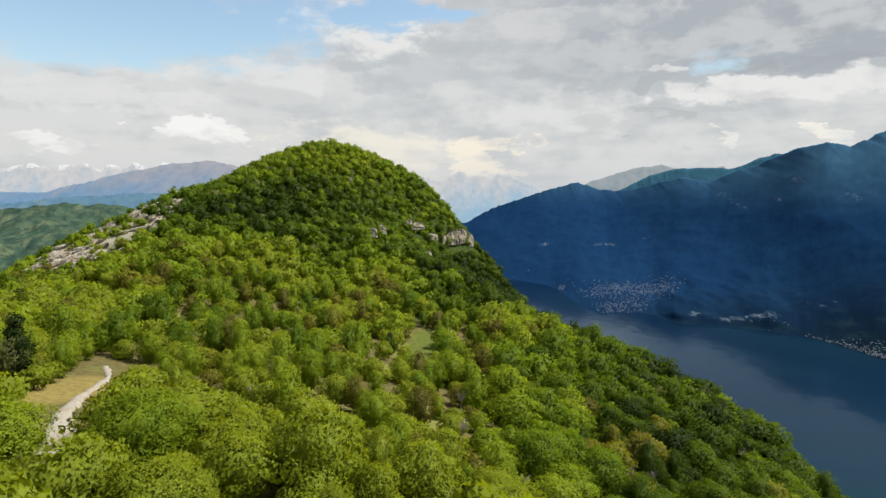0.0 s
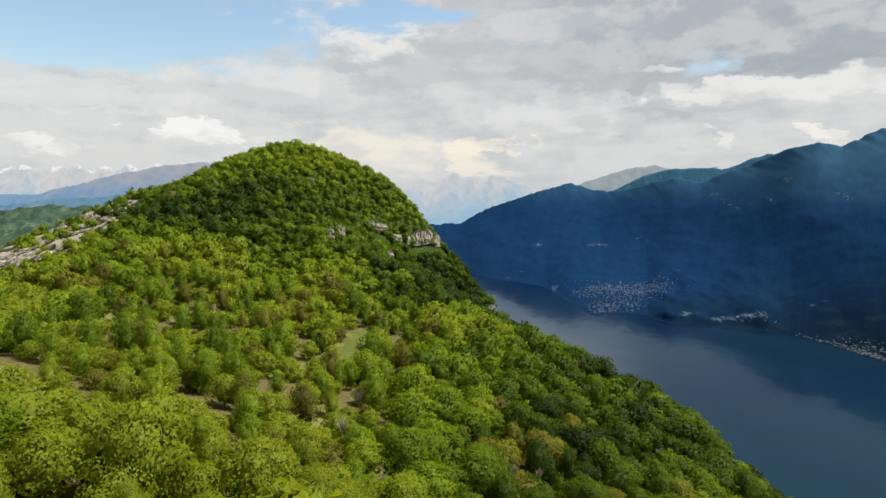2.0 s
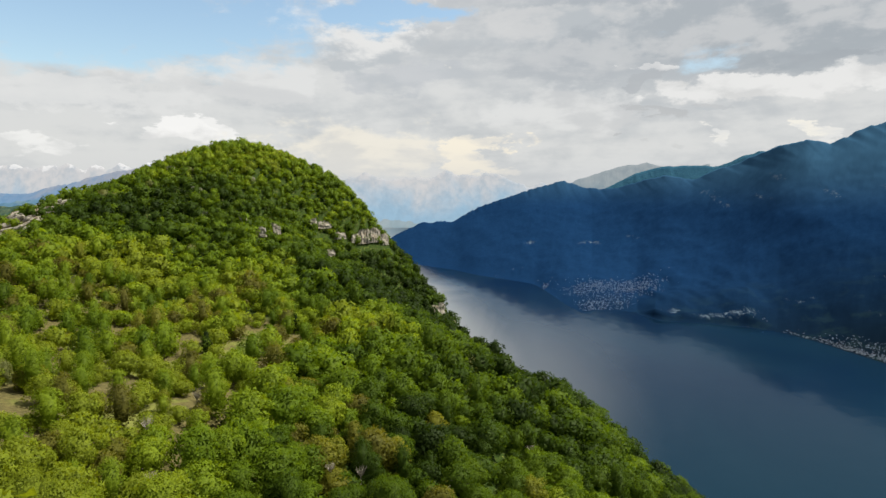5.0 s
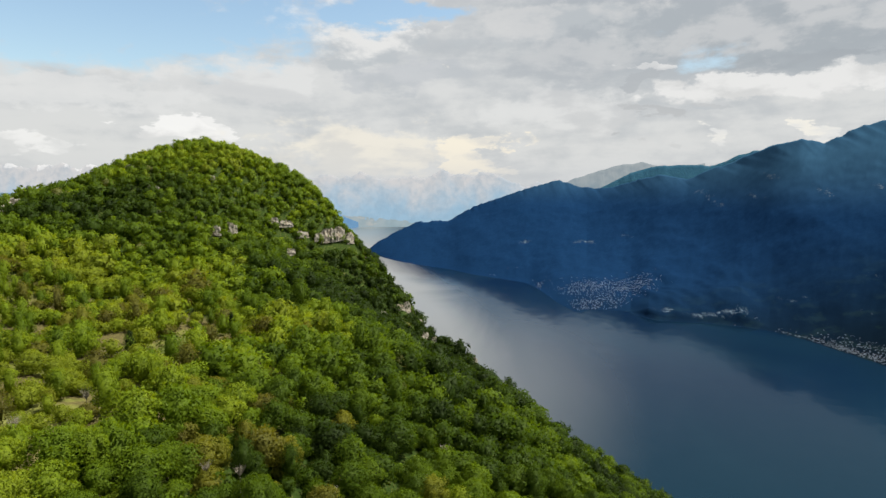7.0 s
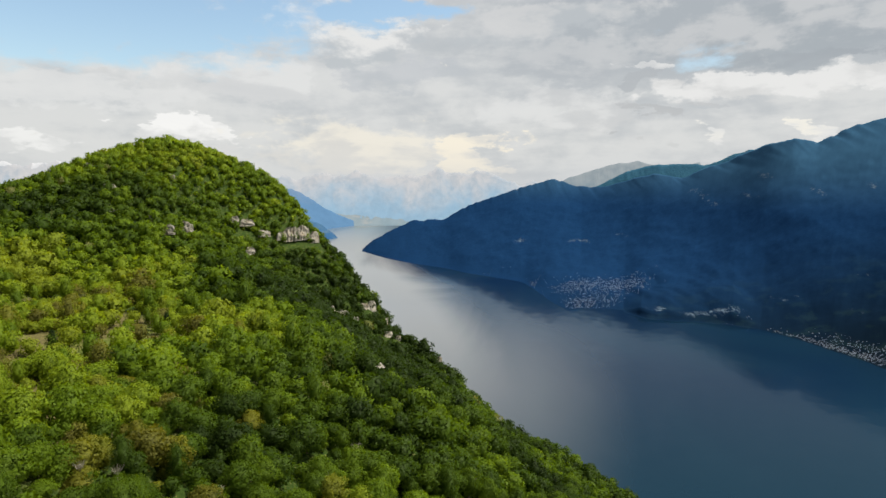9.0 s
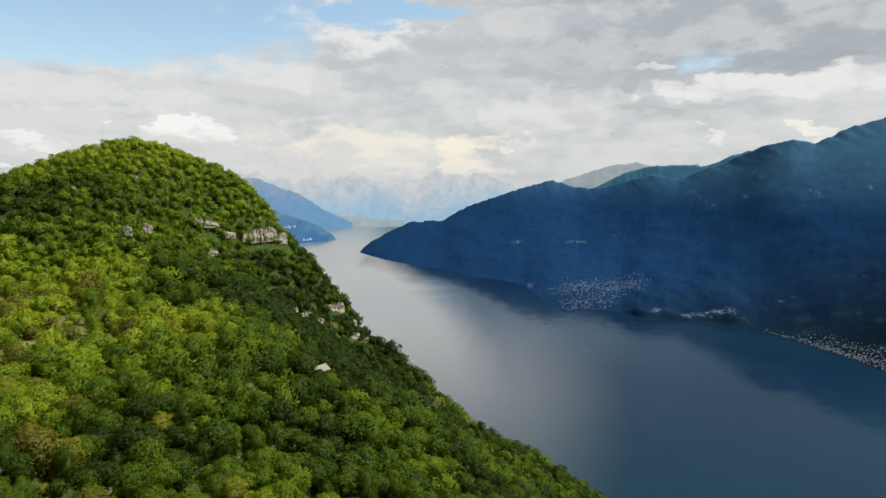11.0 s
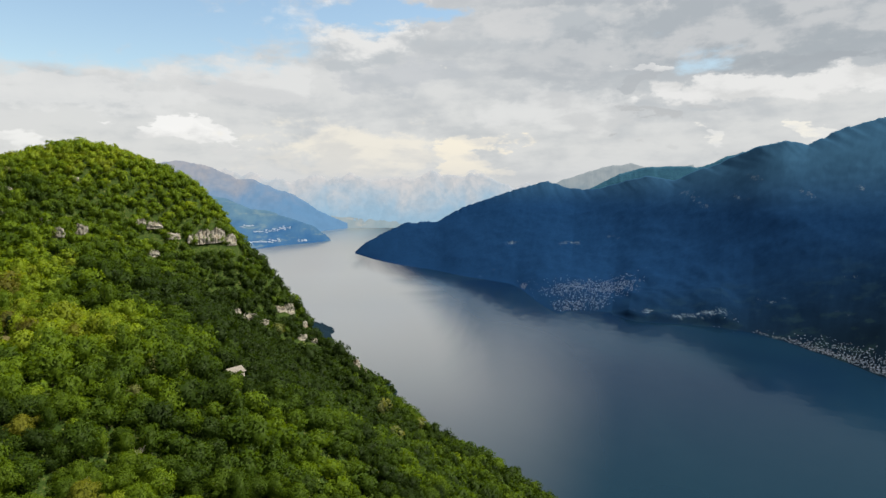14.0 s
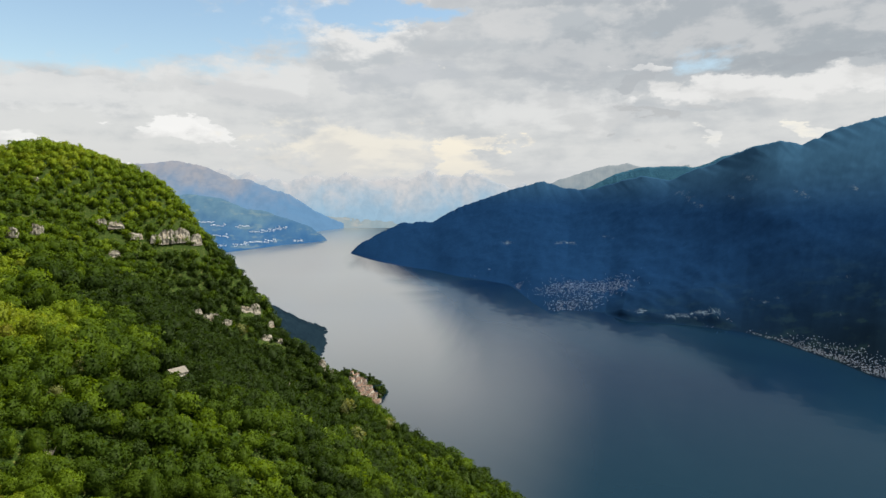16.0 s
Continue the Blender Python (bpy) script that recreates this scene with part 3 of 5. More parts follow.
def lake_z(y):
    return np.where(np.asarray(y) > 3400.0, 1.165e-4 * (np.asarray(y, float) - 3400.0) ** 2, 0.0)


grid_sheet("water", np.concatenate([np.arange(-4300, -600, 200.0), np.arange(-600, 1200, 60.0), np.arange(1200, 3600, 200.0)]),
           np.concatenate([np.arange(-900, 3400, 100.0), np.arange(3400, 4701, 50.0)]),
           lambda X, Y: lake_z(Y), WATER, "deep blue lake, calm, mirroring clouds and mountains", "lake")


# ---------------------------------------------------------------- the far shore
# bearing (x over y seen from the middle of the flight), shore, crest distance, crest height
EAST_ROWS = np.array([
    (-0.112, 4010, 4040, 44), (-0.104, 3960, 4060, 84), (-0.07, 3790, 4120, 156), (-0.028, 3640, 4200, 230), (0.024, 3482, 4220, 240), (0.061, 3277, 4250, 328),
    (0.099, 3152, 4250, 386), (0.155, 2963, 4250, 460), (0.202, 2459, 4250, 518), (0.236, 2259, 4200, 467), (0.252, 2228, 4150, 456), (0.285, 2215, 4040, 462),
    (0.317, 2263, 3900, 496), (0.367, 2126, 3700, 539), (0.414, 2096, 3550, 507), (0.462, 2067, 3400, 575), (0.51, 2022, 3250, 630),
    (0.559, 1963, 3050, 680), (0.598, 1887, 2950, 700), (0.637, 1809, 2900, 672), (0.687, 1701, 2850, 738), (0.747, 1592, 2780, 780), (0.805, 1478, 2720, 812), (1.1, 1200, 2500, 880)])


EAST_B = np.linspace(EAST_ROWS[0, 0], EAST_ROWS[-1, 0], 900)


def eased(values, width):
    k = np.hanning(width + 2)[1:-1]
    return np.convolve(np.pad(values, width // 2, "edge"), k / k.sum(), "valid")[:len(values)]


EAST_BROAD = eased(np.interp(EAST_B, EAST_ROWS[:, 0], EAST_ROWS[:, 3]), 221)
EAST_SMOOTH = [eased(np.interp(EAST_B, EAST_ROWS[:, 0], EAST_ROWS[:, i]), w) for i, w in ((1, 25), (2, 61), (3, 9))]


def east_column(b):
    return [np.interp(b, EAST_B, c) for c in EAST_SMOOTH]


def east_z(b, d):
    """Height of the eastern shore at bearing b and distance d."""
    shore, crest, top = east_column(b)
    base = lake_z(shore)
    v = (d - shore) / (crest - shore)
    bend = np.interp(b, [-0.05, 0.15, 0.25, 0.36, 0.5, 0.8], [1.0, 1.25, 2.1, 1.9, 1.55, 1.35])
    broad = np.interp(b, EAST_B, EAST_BROAD)
    broad = top + (broad - top) * np.clip((b + 0.10) / 0.14, 0, 1)
    top = broad + (top - broad) * np.clip(v, 0, 1) ** 9
    up = np.clip(v, 0, 1) ** bend
    z = base + (top - base) * up - np.clip(v - 1, 0, 1) * 700 + np.minimum(v, 0) * 120
    x = 69 + b * d
    spur = (vnoise(x + 0.5 * d, d - 0.4 * x, 620.0, 25, 4, 0.5, True) - 0.5) * 46 + (vnoise(x, d, 190.0, 27, 4, 0.55, True) - 0.5) * 12
    rough = spur + (vnoise(x, d, 60.0, 31, 3, 0.5) - 0.5) * 7
    # a low cliff stands along the shore below the terraces
    bank = np.clip((b - 0.325) / 0.03, 0, 1) * np.clip((0.56 - b) / 0.05, 0, 1) * np.clip(vnoise(x, d * 0.3, 130.0, 33, 3) * 2.2 - 0.45, 0.15, 1)
    z = z + 36 * bank * np.clip((d - shore - 12) / 26, 0, 1) * np.clip(1.6 - v * 3, 0, 1)
    inner = np.clip(v * 4.5, 0, 1) * np.clip((1 - v) * 5, 0, 1)
    return z + rough * inner * np.clip(top / 420.0, 0.15, 1) + (vnoise(x, d * 0, 26.0, 41, 3) - 0.5) * 16 * np.clip(1 - abs(v - 1) * 9, 0, 1)


def east_range():
    B = np.concatenate([np.linspace(-0.112, 0.0, 60), np.linspace(0.0, 0.8, 420)[1:], np.linspace(0.8, 1.1, 60)[1:]])
    V = np.concatenate([np.linspace(-0.04, 1.0, 130), np.linspace(1.0, 1.6, 12)[1:]])
    BB, VV = np.meshgrid(B, V)
    shore, crest, _ = east_column(BB)
    D = shore + VV * (crest - shore)
    Z = east_z(BB, D)
    v = np.stack([(69 + BB * D).ravel(), D.ravel(), Z.ravel()], 1)
    nx = len(B)
    i = (np.arange(len(V) - 1)[:, None] * nx + np.arange(nx - 1)[None, :]).ravel()
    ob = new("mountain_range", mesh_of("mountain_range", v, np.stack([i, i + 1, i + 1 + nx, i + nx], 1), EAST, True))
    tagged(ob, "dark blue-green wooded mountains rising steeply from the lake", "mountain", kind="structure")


east_range()


def ridge(name, rows, depth, foot, mat, label, rough=28.0, seed=3, thick=700.0):
    """A range along a crest of (x, height) at one distance, with a front slope that falls to foot."""
    rows = np.array(rows, float)
    X = np.linspace(rows[0, 0], rows[-1, 0], 420)
    top = np.interp(X, rows[:, 0], rows[:, 1])
    top = top + (vnoise(X, X * 0, 190.0, seed, 5, 0.55, True) - 0.62) * rough * 2
    S = np.linspace(0, 1, 24)
    if not isinstance(thick, float):
        thick = np.interp(X, [t[0] for t in thick], [t[1] for t in thick])
    XX, SS = np.meshgrid(X, S)
    TT = np.broadcast_to(top, XX.shape)
    Y = depth - thick * (1 - SS)
    Z = foot + (TT - foot) * SS ** 1.15 + (vnoise(XX, SS * 700, 300.0, seed + 9, 4, 0.5) - 0.5) * 70 * SS * (1 - SS) * 2 * np.clip((TT - foot) / 400, 0.1, 1)
    Z = np.maximum(Z, lake_z(Y) - 6) if foot < 100 else Z
    back = np.stack([X, np.full_like(X, depth + 120), top - 260], 1)
    v = np.concatenate([np.stack([XX.ravel(), Y.ravel(), Z.ravel()], 1), back])
    nx = len(X)
    i = (np.arange(len(S))[:, None] * nx + np.arange(nx - 1)[None, :]).ravel()
    ob = new(name, mesh_of(name, v, np.stack([i, i + 1, i + 1 + nx, i + nx], 1), mat, True))
    return tagged(ob, label, "mountain", kind="structure")


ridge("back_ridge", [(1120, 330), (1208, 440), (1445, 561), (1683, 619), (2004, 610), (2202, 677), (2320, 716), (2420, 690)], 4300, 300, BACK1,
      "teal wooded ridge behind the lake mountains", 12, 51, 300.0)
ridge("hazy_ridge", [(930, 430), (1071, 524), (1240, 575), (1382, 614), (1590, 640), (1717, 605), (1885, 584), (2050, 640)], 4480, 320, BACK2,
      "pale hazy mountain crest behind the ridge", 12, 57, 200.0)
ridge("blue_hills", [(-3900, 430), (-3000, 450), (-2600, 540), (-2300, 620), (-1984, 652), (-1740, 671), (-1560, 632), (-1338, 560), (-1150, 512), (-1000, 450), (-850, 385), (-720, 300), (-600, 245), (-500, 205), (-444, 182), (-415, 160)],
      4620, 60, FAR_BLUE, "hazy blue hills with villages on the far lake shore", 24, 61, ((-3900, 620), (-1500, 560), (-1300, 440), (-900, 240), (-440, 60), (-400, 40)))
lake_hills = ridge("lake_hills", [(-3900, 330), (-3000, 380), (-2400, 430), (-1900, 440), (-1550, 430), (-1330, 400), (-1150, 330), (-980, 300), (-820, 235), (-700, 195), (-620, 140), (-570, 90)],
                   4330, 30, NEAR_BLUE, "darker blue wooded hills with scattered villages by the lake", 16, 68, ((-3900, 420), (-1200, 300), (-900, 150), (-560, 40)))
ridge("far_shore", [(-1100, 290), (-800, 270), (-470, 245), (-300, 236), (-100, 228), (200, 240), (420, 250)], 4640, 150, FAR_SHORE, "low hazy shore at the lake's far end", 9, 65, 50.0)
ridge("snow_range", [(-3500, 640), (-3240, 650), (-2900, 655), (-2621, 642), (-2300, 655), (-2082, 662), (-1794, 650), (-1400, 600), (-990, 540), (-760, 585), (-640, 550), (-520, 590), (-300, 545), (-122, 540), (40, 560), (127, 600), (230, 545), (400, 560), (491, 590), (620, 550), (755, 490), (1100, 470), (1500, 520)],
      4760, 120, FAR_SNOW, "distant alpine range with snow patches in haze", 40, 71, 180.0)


def west_hills_z(X, Y):
    crest = 452 - 70 * np.abs((X + 640) / 420.0) ** 1.6 * (X > -640) - 16 * np.clip((-640 - X) / 300, 0, 2)
    crest = crest - 1.3 * 25 * SOFT((X + 345) / 25.0)
    z = crest - 0.22 * np.abs(Y - 1020) - 0.0002 * (Y - 1020) ** 2
    return z + (vnoise(X, Y, 160.0, 81, 4) - 0.5) * 60 + (vnoise(X, Y, 13.0, 85, 2) - 0.5) * 15


grid_sheet("wooded_hills", np.arange(-1500, -150, 7.0), np.arange(560, 1300, 7.0), west_hills_z, HILLS,
           "rolling green hills with meadows and woods", "hill")


def headland(name, x0, y0, slope, length, width, mat, seed, label):
    """A wooded spur that falls to the lake at (x0, y0) and rises away to the left."""
    def zf(X, Y):
        h = slope * (x0 - X) * (1 - 0.25 * np.clip((x0 - X) / length, 0, 1))
        z = h - np.abs(Y - y0) / width * (0.35 * np.abs(h) + 25)
        return z + (vnoise(X, Y, width * 0.3, seed, 4) - 0.5) * 0.22 * np.abs(h) + (vnoise(X, Y, 11.0, seed + 5, 2) - 0.5) * 17 - 3
    grid_sheet(name, np.arange(x0 - length, x0 + 30, length / 90), np.arange(y0 - width, y0 + width, width / 40), zf, mat, label, "headland")


headland("headland", -168, 1740, 0.80, 400, 330, SHORE, 91, "dark wooded headland dropping into the lake")
headland("far_headland", -930, 3500, 0.30, 700, 260, EAST, 95, "blue headland at the lake's edge in haze")


# ---------------------------------------------------------------- trees


def ball(n, rng):
    """n even directions on a sphere, jittered."""
    k = np.arange(n) + 0.5
    ph, th = np.arccos(1 - 2 * k / n), math.pi * (1 + 5 ** 0.5) * k
    d = np.stack([np.cos(th) * np.sin(ph), np.sin(th) * np.sin(ph), np.cos(ph)], 1) + rng.normal(0, 0.12, (n, 3))
    return d / np.linalg.norm(d, axis=1)[:, None]


def crown_sprays(rng, count, size, form):
    """Leaf sprays over the boughs of a crown, unit radius; corners, triangles and normals that follow boughs and crown."""
    tall, prof = form["aspect"], form["profile"]
    boughs = []
    for d in ball(form["boughs"], rng):
        h = min(max(0.5 + 0.5 * d[2] * rng.uniform(0.85, 1.1), 0.04), 0.97)
        w = prof(h) * rng.uniform(0.55, 0.95) * min(1.0, math.hypot(d[0], d[1]) + 0.12)
        a = math.atan2(d[1], d[0]) + rng.uniform(-0.25, 0.25)
        boughs.append((math.cos(a) * w, math.sin(a) * w, h * tall * 0.94, form["bough_r"] * rng.uniform(0.72, 1.22)))
    per = max(3, count // len(boughs))
    P, N = [], []
    for x, y, z, r in boughs:
        d = ball(per, rng)
        away = np.array((x, y, (z - 0.42 * tall) / tall + 0.25))
        away = away / max(np.linalg.norm(away), 0.1)
        d = d[d @ away > -0.45]
        P.append(np.array((x, y, z)) + d * r * rng.uniform(0.55, 1.0, (len(d), 1)) ** 0.5 * rng.uniform(0.95, 1.15, (len(d), 1)) * (1.0, 1.0, 0.82))
        N.append(d)
    P, N = np.concatenate(P), np.concatenate(N)
    whole = (P - (0, 0, 0.40 * tall)) / (1.0, 1.0, tall * 0.62)
    whole /= np.maximum(np.linalg.norm(whole, axis=1), 0.05)[:, None]
    card = N * 0.5 + whole * 0.3 + rng.normal(0, 0.55, N.shape)
    card /= np.linalg.norm(card, axis=1)[:, None]
    T = np.cross(card, rng.normal(0, 1, N.shape))
    T /= np.linalg.norm(T, axis=1)[:, None]
    U = np.cross(card, T)
    s = size * rng.uniform(0.65, 1.25, (len(P), 1))
    a, b = s * rng.uniform(0.85, 1.25, (len(P), 1)), s * rng.uniform(0.6, 1.0, (len(P), 1))
    droop = card * s * rng.uniform(-0.35, 0.05, (len(P), 1))
    tri = np.stack([P - T * a + droop, P - U * b, P + T * a * 0.6 + U * b], 1)
    soft = whole * 0.55 + N * 0.40 + card * (0.30 if count > 400 else 0.12) + (0, 0, 0.08)
    soft /= np.linalg.norm(soft, axis=1)[:, None]
    return tri.reshape(-1, 3), np.arange(len(P) * 3).reshape(-1, 3), np.repeat(soft, 3, 0)


def lump_core(rng, form, lon=7, lat=4):
    """The dense inside of a crown, a low uneven body behind the sprays."""
    v, f = [], []
    for i in range(lat + 1):
        h = i / lat
        for j in range(lon):
            r = max(0.04, form["profile"](min(max(h, 0.05), 0.97))) * 0.56 * rng.uniform(0.8, 1.1)
            a = 6.283 * (j + 0.5 * (i % 2)) / lon
            v.append((math.cos(a) * r, math.sin(a) * r, (0.08 + 0.80 * h) * form["aspect"]))
    for i in range(lat):
        for j in range(lon):
            k = (j + 1) % lon
            f.append((i * lon + j, i * lon + k, (i + 1) * lon + k))
            f.append((i * lon + j, (i + 1) * lon + k, (i + 1) * lon + j))
    return np.array(v), np.array(f)


ROUND = dict(boughs=30, bough_r=0.33, aspect=1.55, profile=lambda h: math.sin(math.pi * (0.14 + 0.78 * h)) ** 0.6)
BUSHY = dict(boughs=26, bough_r=0.36, aspect=1.10, profile=lambda h: math.cos(1.42 * h) ** 0.5)
TALL = dict(boughs=34, bough_r=0.44, aspect=3.7, profile=lambda h: math.sin(math.pi * (0.14 + 0.78 * h)) ** 0.45)
CONE = dict(boughs=34, bough_r=0.30, aspect=3.0, profile=lambda h: max(0.05, 1.02 - h))


def crown_shape(form, count, size, seed):
    if count < 400:
        form = dict(form, boughs=max(7, form["boughs"] * 2 // 5), bough_r=form["bough_r"] * 1.30)
    elif count > 3000:
        form = dict(form, boughs=form["boughs"] * 5 // 3, bough_r=form["bough_r"] * 0.82)
    rng = np.random.RandomState(seed)
    v, f, nrm = crown_sprays(rng, count, size, form)
    cv, cf = lump_core(rng, form, *((7, 4) if count > 300 else (5, 2)))
    cn = (cv - (0, 0, 0.4 * form["aspect"])) / (1.0, 1.0, form["aspect"] * 0.6)
    cn /= np.maximum(np.linalg.norm(cn, axis=1), 0.05)[:, None]
    return np.concatenate([v, cv]), np.concatenate([f, cf + len(v)]), np.concatenate([nrm, cn])


# detail by distance: sprays in a crown, size of a spray, shapes
LEVELS = ((-1, 13500, 0.033, 4), (0, 4000, 0.058, 6), (1, 2000, 0.078, 6), (2, 620, 0.130, 8), (3, 270, 0.180, 10), (4, 80, 0.33, 6), (5, 24, 0.52, 4))
LOD = {}
for key, form in (("round", ROUND), ("bushy", BUSHY), ("tall", TALL), ("cone", CONE)):
    LOD[key] = {lvl: [crown_shape(form, n if form["aspect"] < 2 else n * 4 // 3, sz, 100 + k + 17 * lvl) for k in range(many)] for lvl, n, sz, many in LEVELS}


def trunk_mesh(seed, form_aspect, stem):
    """Tapered trunk with a few limbs; unit crown radius, crown base at stem."""
    rng = np.random.RandomState(seed)
    bm = bmesh.new()

    def limb(p, q, r0, r1, seg=6):
        d = (Vector(q) - Vector(p))
        rot = d.to_track_quat("Z", "Y").to_matrix().to_4x4()
        bmesh.ops.create_cone(bm, cap_ends=True, segments=seg, radius1=r0, radius2=r1, depth=d.length,
                              matrix=Matrix.Translation((Vector(p) + Vector(q)) / 2) @ rot)
    top = stem + form_aspect * 0.55
    limb((0, 0, -0.25), (0.03, 0.02, stem), 0.085, 0.06, 7)
    limb((0.03, 0.02, stem), (0, 0, top), 0.06, 0.02, 6)
    for k in range(5):
        a = k * 1.3 + rng.uniform(-0.3, 0.3)
        h = stem + form_aspect * 0.08 * k
        limb((0, 0, h), (math.cos(a) * 0.6, math.sin(a) * 0.6, h + form_aspect * 0.22), 0.035, 0.01, 5)
    return bm_mesh("trunk", bm, BARK)


GLADES = ((-4.5, 157, 4.2, 19), (-47, 73, 4.2, 7.5), (-12.5, 101, 2.6, 12), (-20.5, 81, 3.0, 5), (-13.5, 82, 2.2, 5), (-8.8, 73, 3.0, 7), (-43, 149, 4.0, 8), (-38.0, 83, 3.2, 6), (-43, 93, 2.6, 4),
          (-54, 151, 3.5, 6), (-16, 143, 2.5, 9), (-14.5, 180, 3.5, 8), (-42, 182, 4.5, 7), (-37.5, 148, 3, 6), (-22.5, 147, 3.5, 7), (-12, 126, 3, 8), (-29, 113, 3, 7), (-58, 118, 3.5, 6))


def in_lawn(x, y):
    """Grass openings that stay free of trees."""
    return (((x + 4.5) / 3.2) ** 2 + ((y - 156) / 15) ** 2 < 1) | (((x + 47) / 3.6) ** 2 + ((y - 73) / 7) ** 2 < 1)


def in_glade(x, y):
    """Openings of bare soil and grass between the trees."""
    g = np.zeros(np.shape(x), bool)
    for cx, cy, rx, ry in GLADES:
        g |= ((x - cx) / rx) ** 2 + ((y - cy) / ry) ** 2 < 1
    return g


ROAD = [(-31.9, 47.4), (-32.8, 48.8), (-35.7, 53.6), (-38.4, 58.2), (-40.7, 62.2), (-42.9, 67.6), (-44.0, 71.0), (-45.7, 77.0), (-48.0, 85.5), (-55.0, 97.0)]


def near_road(x, y, w):
    hit = np.zeros(np.shape(x), bool)
    for (ax, ay), (bx, by) in zip(ROAD[:-1], ROAD[1:]):
        t = np.clip(((x - ax) * (bx - ax) + (y - ay) * (by - ay)) / ((bx - ax) ** 2 + (by - ay) ** 2), 0, 1)
        hit |= np.hypot(x - ax - t * (bx - ax), y - ay - t * (by - ay)) < w
    return hit



CRAG_SPOTS = ((42, 320), (45, 327), (34, 292), (29, 286), (39, 299), (55, 312), (52, 331), (60, 318), (82, 320), (86, 327), (72, 282), (-13, 297), (-27, 261), (-29, 249), (-38, 255), (-7, 285))


def in_grove(x, y):
    """The open grove of slender trees on the shelf."""
    return (x < 10) & (x > -72) & (y > 62) & (y < 190)


def house_outlook(x, y):
    """How far a place lies down the open strip below the house, and how far aside."""
    return (x - HOUSE[0]) * 0.33 - (y - HOUSE[1]) * 0.94, np.abs((x - HOUSE[0]) * 0.94 + (y - HOUSE[1]) * 0.33)


def plant_wood():
    """Positions, sizes and kinds of all trees on the hill."""
    rng = np.random.RandomState(5)
    step = 4.75
    gx, gy = np.meshgrid(np.arange(-330, 420, step), np.arange(-70, 470, step))
    x, y = gx.ravel() + rng.uniform(-2.3, 2.3, gx.size), gy.ravel() + rng.uniform(-2.3, 2.3, gx.size)
    z = ground_z(x, y)
    keep = (z > 225) & (x < np.maximum(175 - 0.4 * np.clip(y, -70, 400), 95 + 0.45 * np.clip(y, 0, 400))) & ~near_road(x, y, 4.6) & ~(in_glade(x, y) & (rng.rand(len(x)) < 0.80)) & ~in_lawn(x, y)
    rough = 1.5 * (vnoise(x, y, 12.0, 201, 2) - 0.5)
    rocky = (((x + 122) / 17) ** 2 + ((y - 233) / 32) ** 2 + rough < 0.85) | (((x + 130) / 15) ** 2 + ((y - 206) / 26) ** 2 + rough < 0.85) | (((x + 121) / 10) ** 2 + ((y - 193) / 11) ** 2 + rough < 0.85)
    keep &= ~(rocky & (rng.rand(len(x)) < 0.74))
    keep &= np.hypot(x - HOUSE[0], y - HOUSE[1]) > 4.6
    out, side = house_outlook(x, y)
    keep &= ~((out > -1) & (out < 10) & (side < 4.6))
    along, front = x * 0.585 + (y - 303.5) * 0.811, x * 0.811 - (y - 303.5) * 0.585
    keep &= ~((along > 2) & (along < 31) & (front > -1.5) & (front < 3.4))
    for cx, cy in CRAG_SPOTS:
        keep &= ((x - cx - 1.0) / 3.4) ** 2 + ((y - cy + 3.0) / 4.8) ** 2 > 1
    keep &= ~(in_grove(x, y) & (rng.rand(len(x)) < 0.10))
    keep &= ~((y < 25) & (rng.rand(len(x)) < 0.12))
    # the far side of the dome is never seen
    keep &= y < 380 - 0.35 * np.clip(-x - 60, 0, 200)
    keep &= x > -210
    x, y, z = x[keep], y[keep], z[keep]
    size = np.clip(np.exp(rng.normal(1.13, 0.24, len(x))), 1.6, 4.6)          # crown radius
    size[(y > 215) & (x < 60)] *= 0.88
    dome = (y > 262) & (x < 25)
    size[dome] = 2.45 + 0.35 * (size[dome] - 2.8)
    size[(x < -95) & (y > 165)] *= np.interp(-x[(x < -95) & (y > 165)], [95, 116], [0.85, 0.50])
    size[in_grove(x, y)] *= 0.78
    size[y < 110] *= 0.90
    out, side = house_outlook(x, y)
    size = np.where((out > 0) & (out < 32) & (side < 6), np.minimum(size, 1.5 + 0.04 * out), size)
    unseen = (y - 1.72 * (488 - z) < -14) | ((x < -95) & (y < 120))
    some = ~(unseen & (rng.rand(len(x)) < 0.25))
    x, y, z, size = x[some], y[some], z[some], size[some]
    # two large trees by the track
    x, y, size = np.append(x, [-39.0, -34.6, -37.0, -26.6, -54.0]), np.append(y, [43.4, 44.2, 46.9, 51.8, 64.0]), np.append(size, [3.4, 2.2, 5.0, 4.4, 4.2])
    z = ground_z(x, y)
    # low growth closes the gaps between the crowns outside the grove
    bx, by = np.meshgrid(np.arange(-150, 150, 3.4), np.arange(20, 366, 3.4))
    bx, by = bx.ravel() + rng.uniform(-1.5, 1.5, bx.size), by.ravel() + rng.uniform(-1.5, 1.5, bx.size)
    face = (bx * 0.585 + (by - 303.5) * 0.811 > 1) & (bx * 0.585 + (by - 303.5) * 0.811 < 32) & (np.abs(bx * 0.811 - (by - 303.5) * 0.585 - 0.5) < 2.0)
    stony = (((bx + 122) / 20) ** 2 + ((by - 225) / 42) ** 2 + 1.5 * (vnoise(bx, by, 12.0, 201, 2) - 0.5) < 1.0) & (rng.rand(len(bx)) < 0.86)
    ok = ~face & ~stony & (by < 372 - 0.35 * np.clip(-bx - 60, 0, 200)) & (by - 1.72 * (488 - ground_z(bx, by)) > -8)
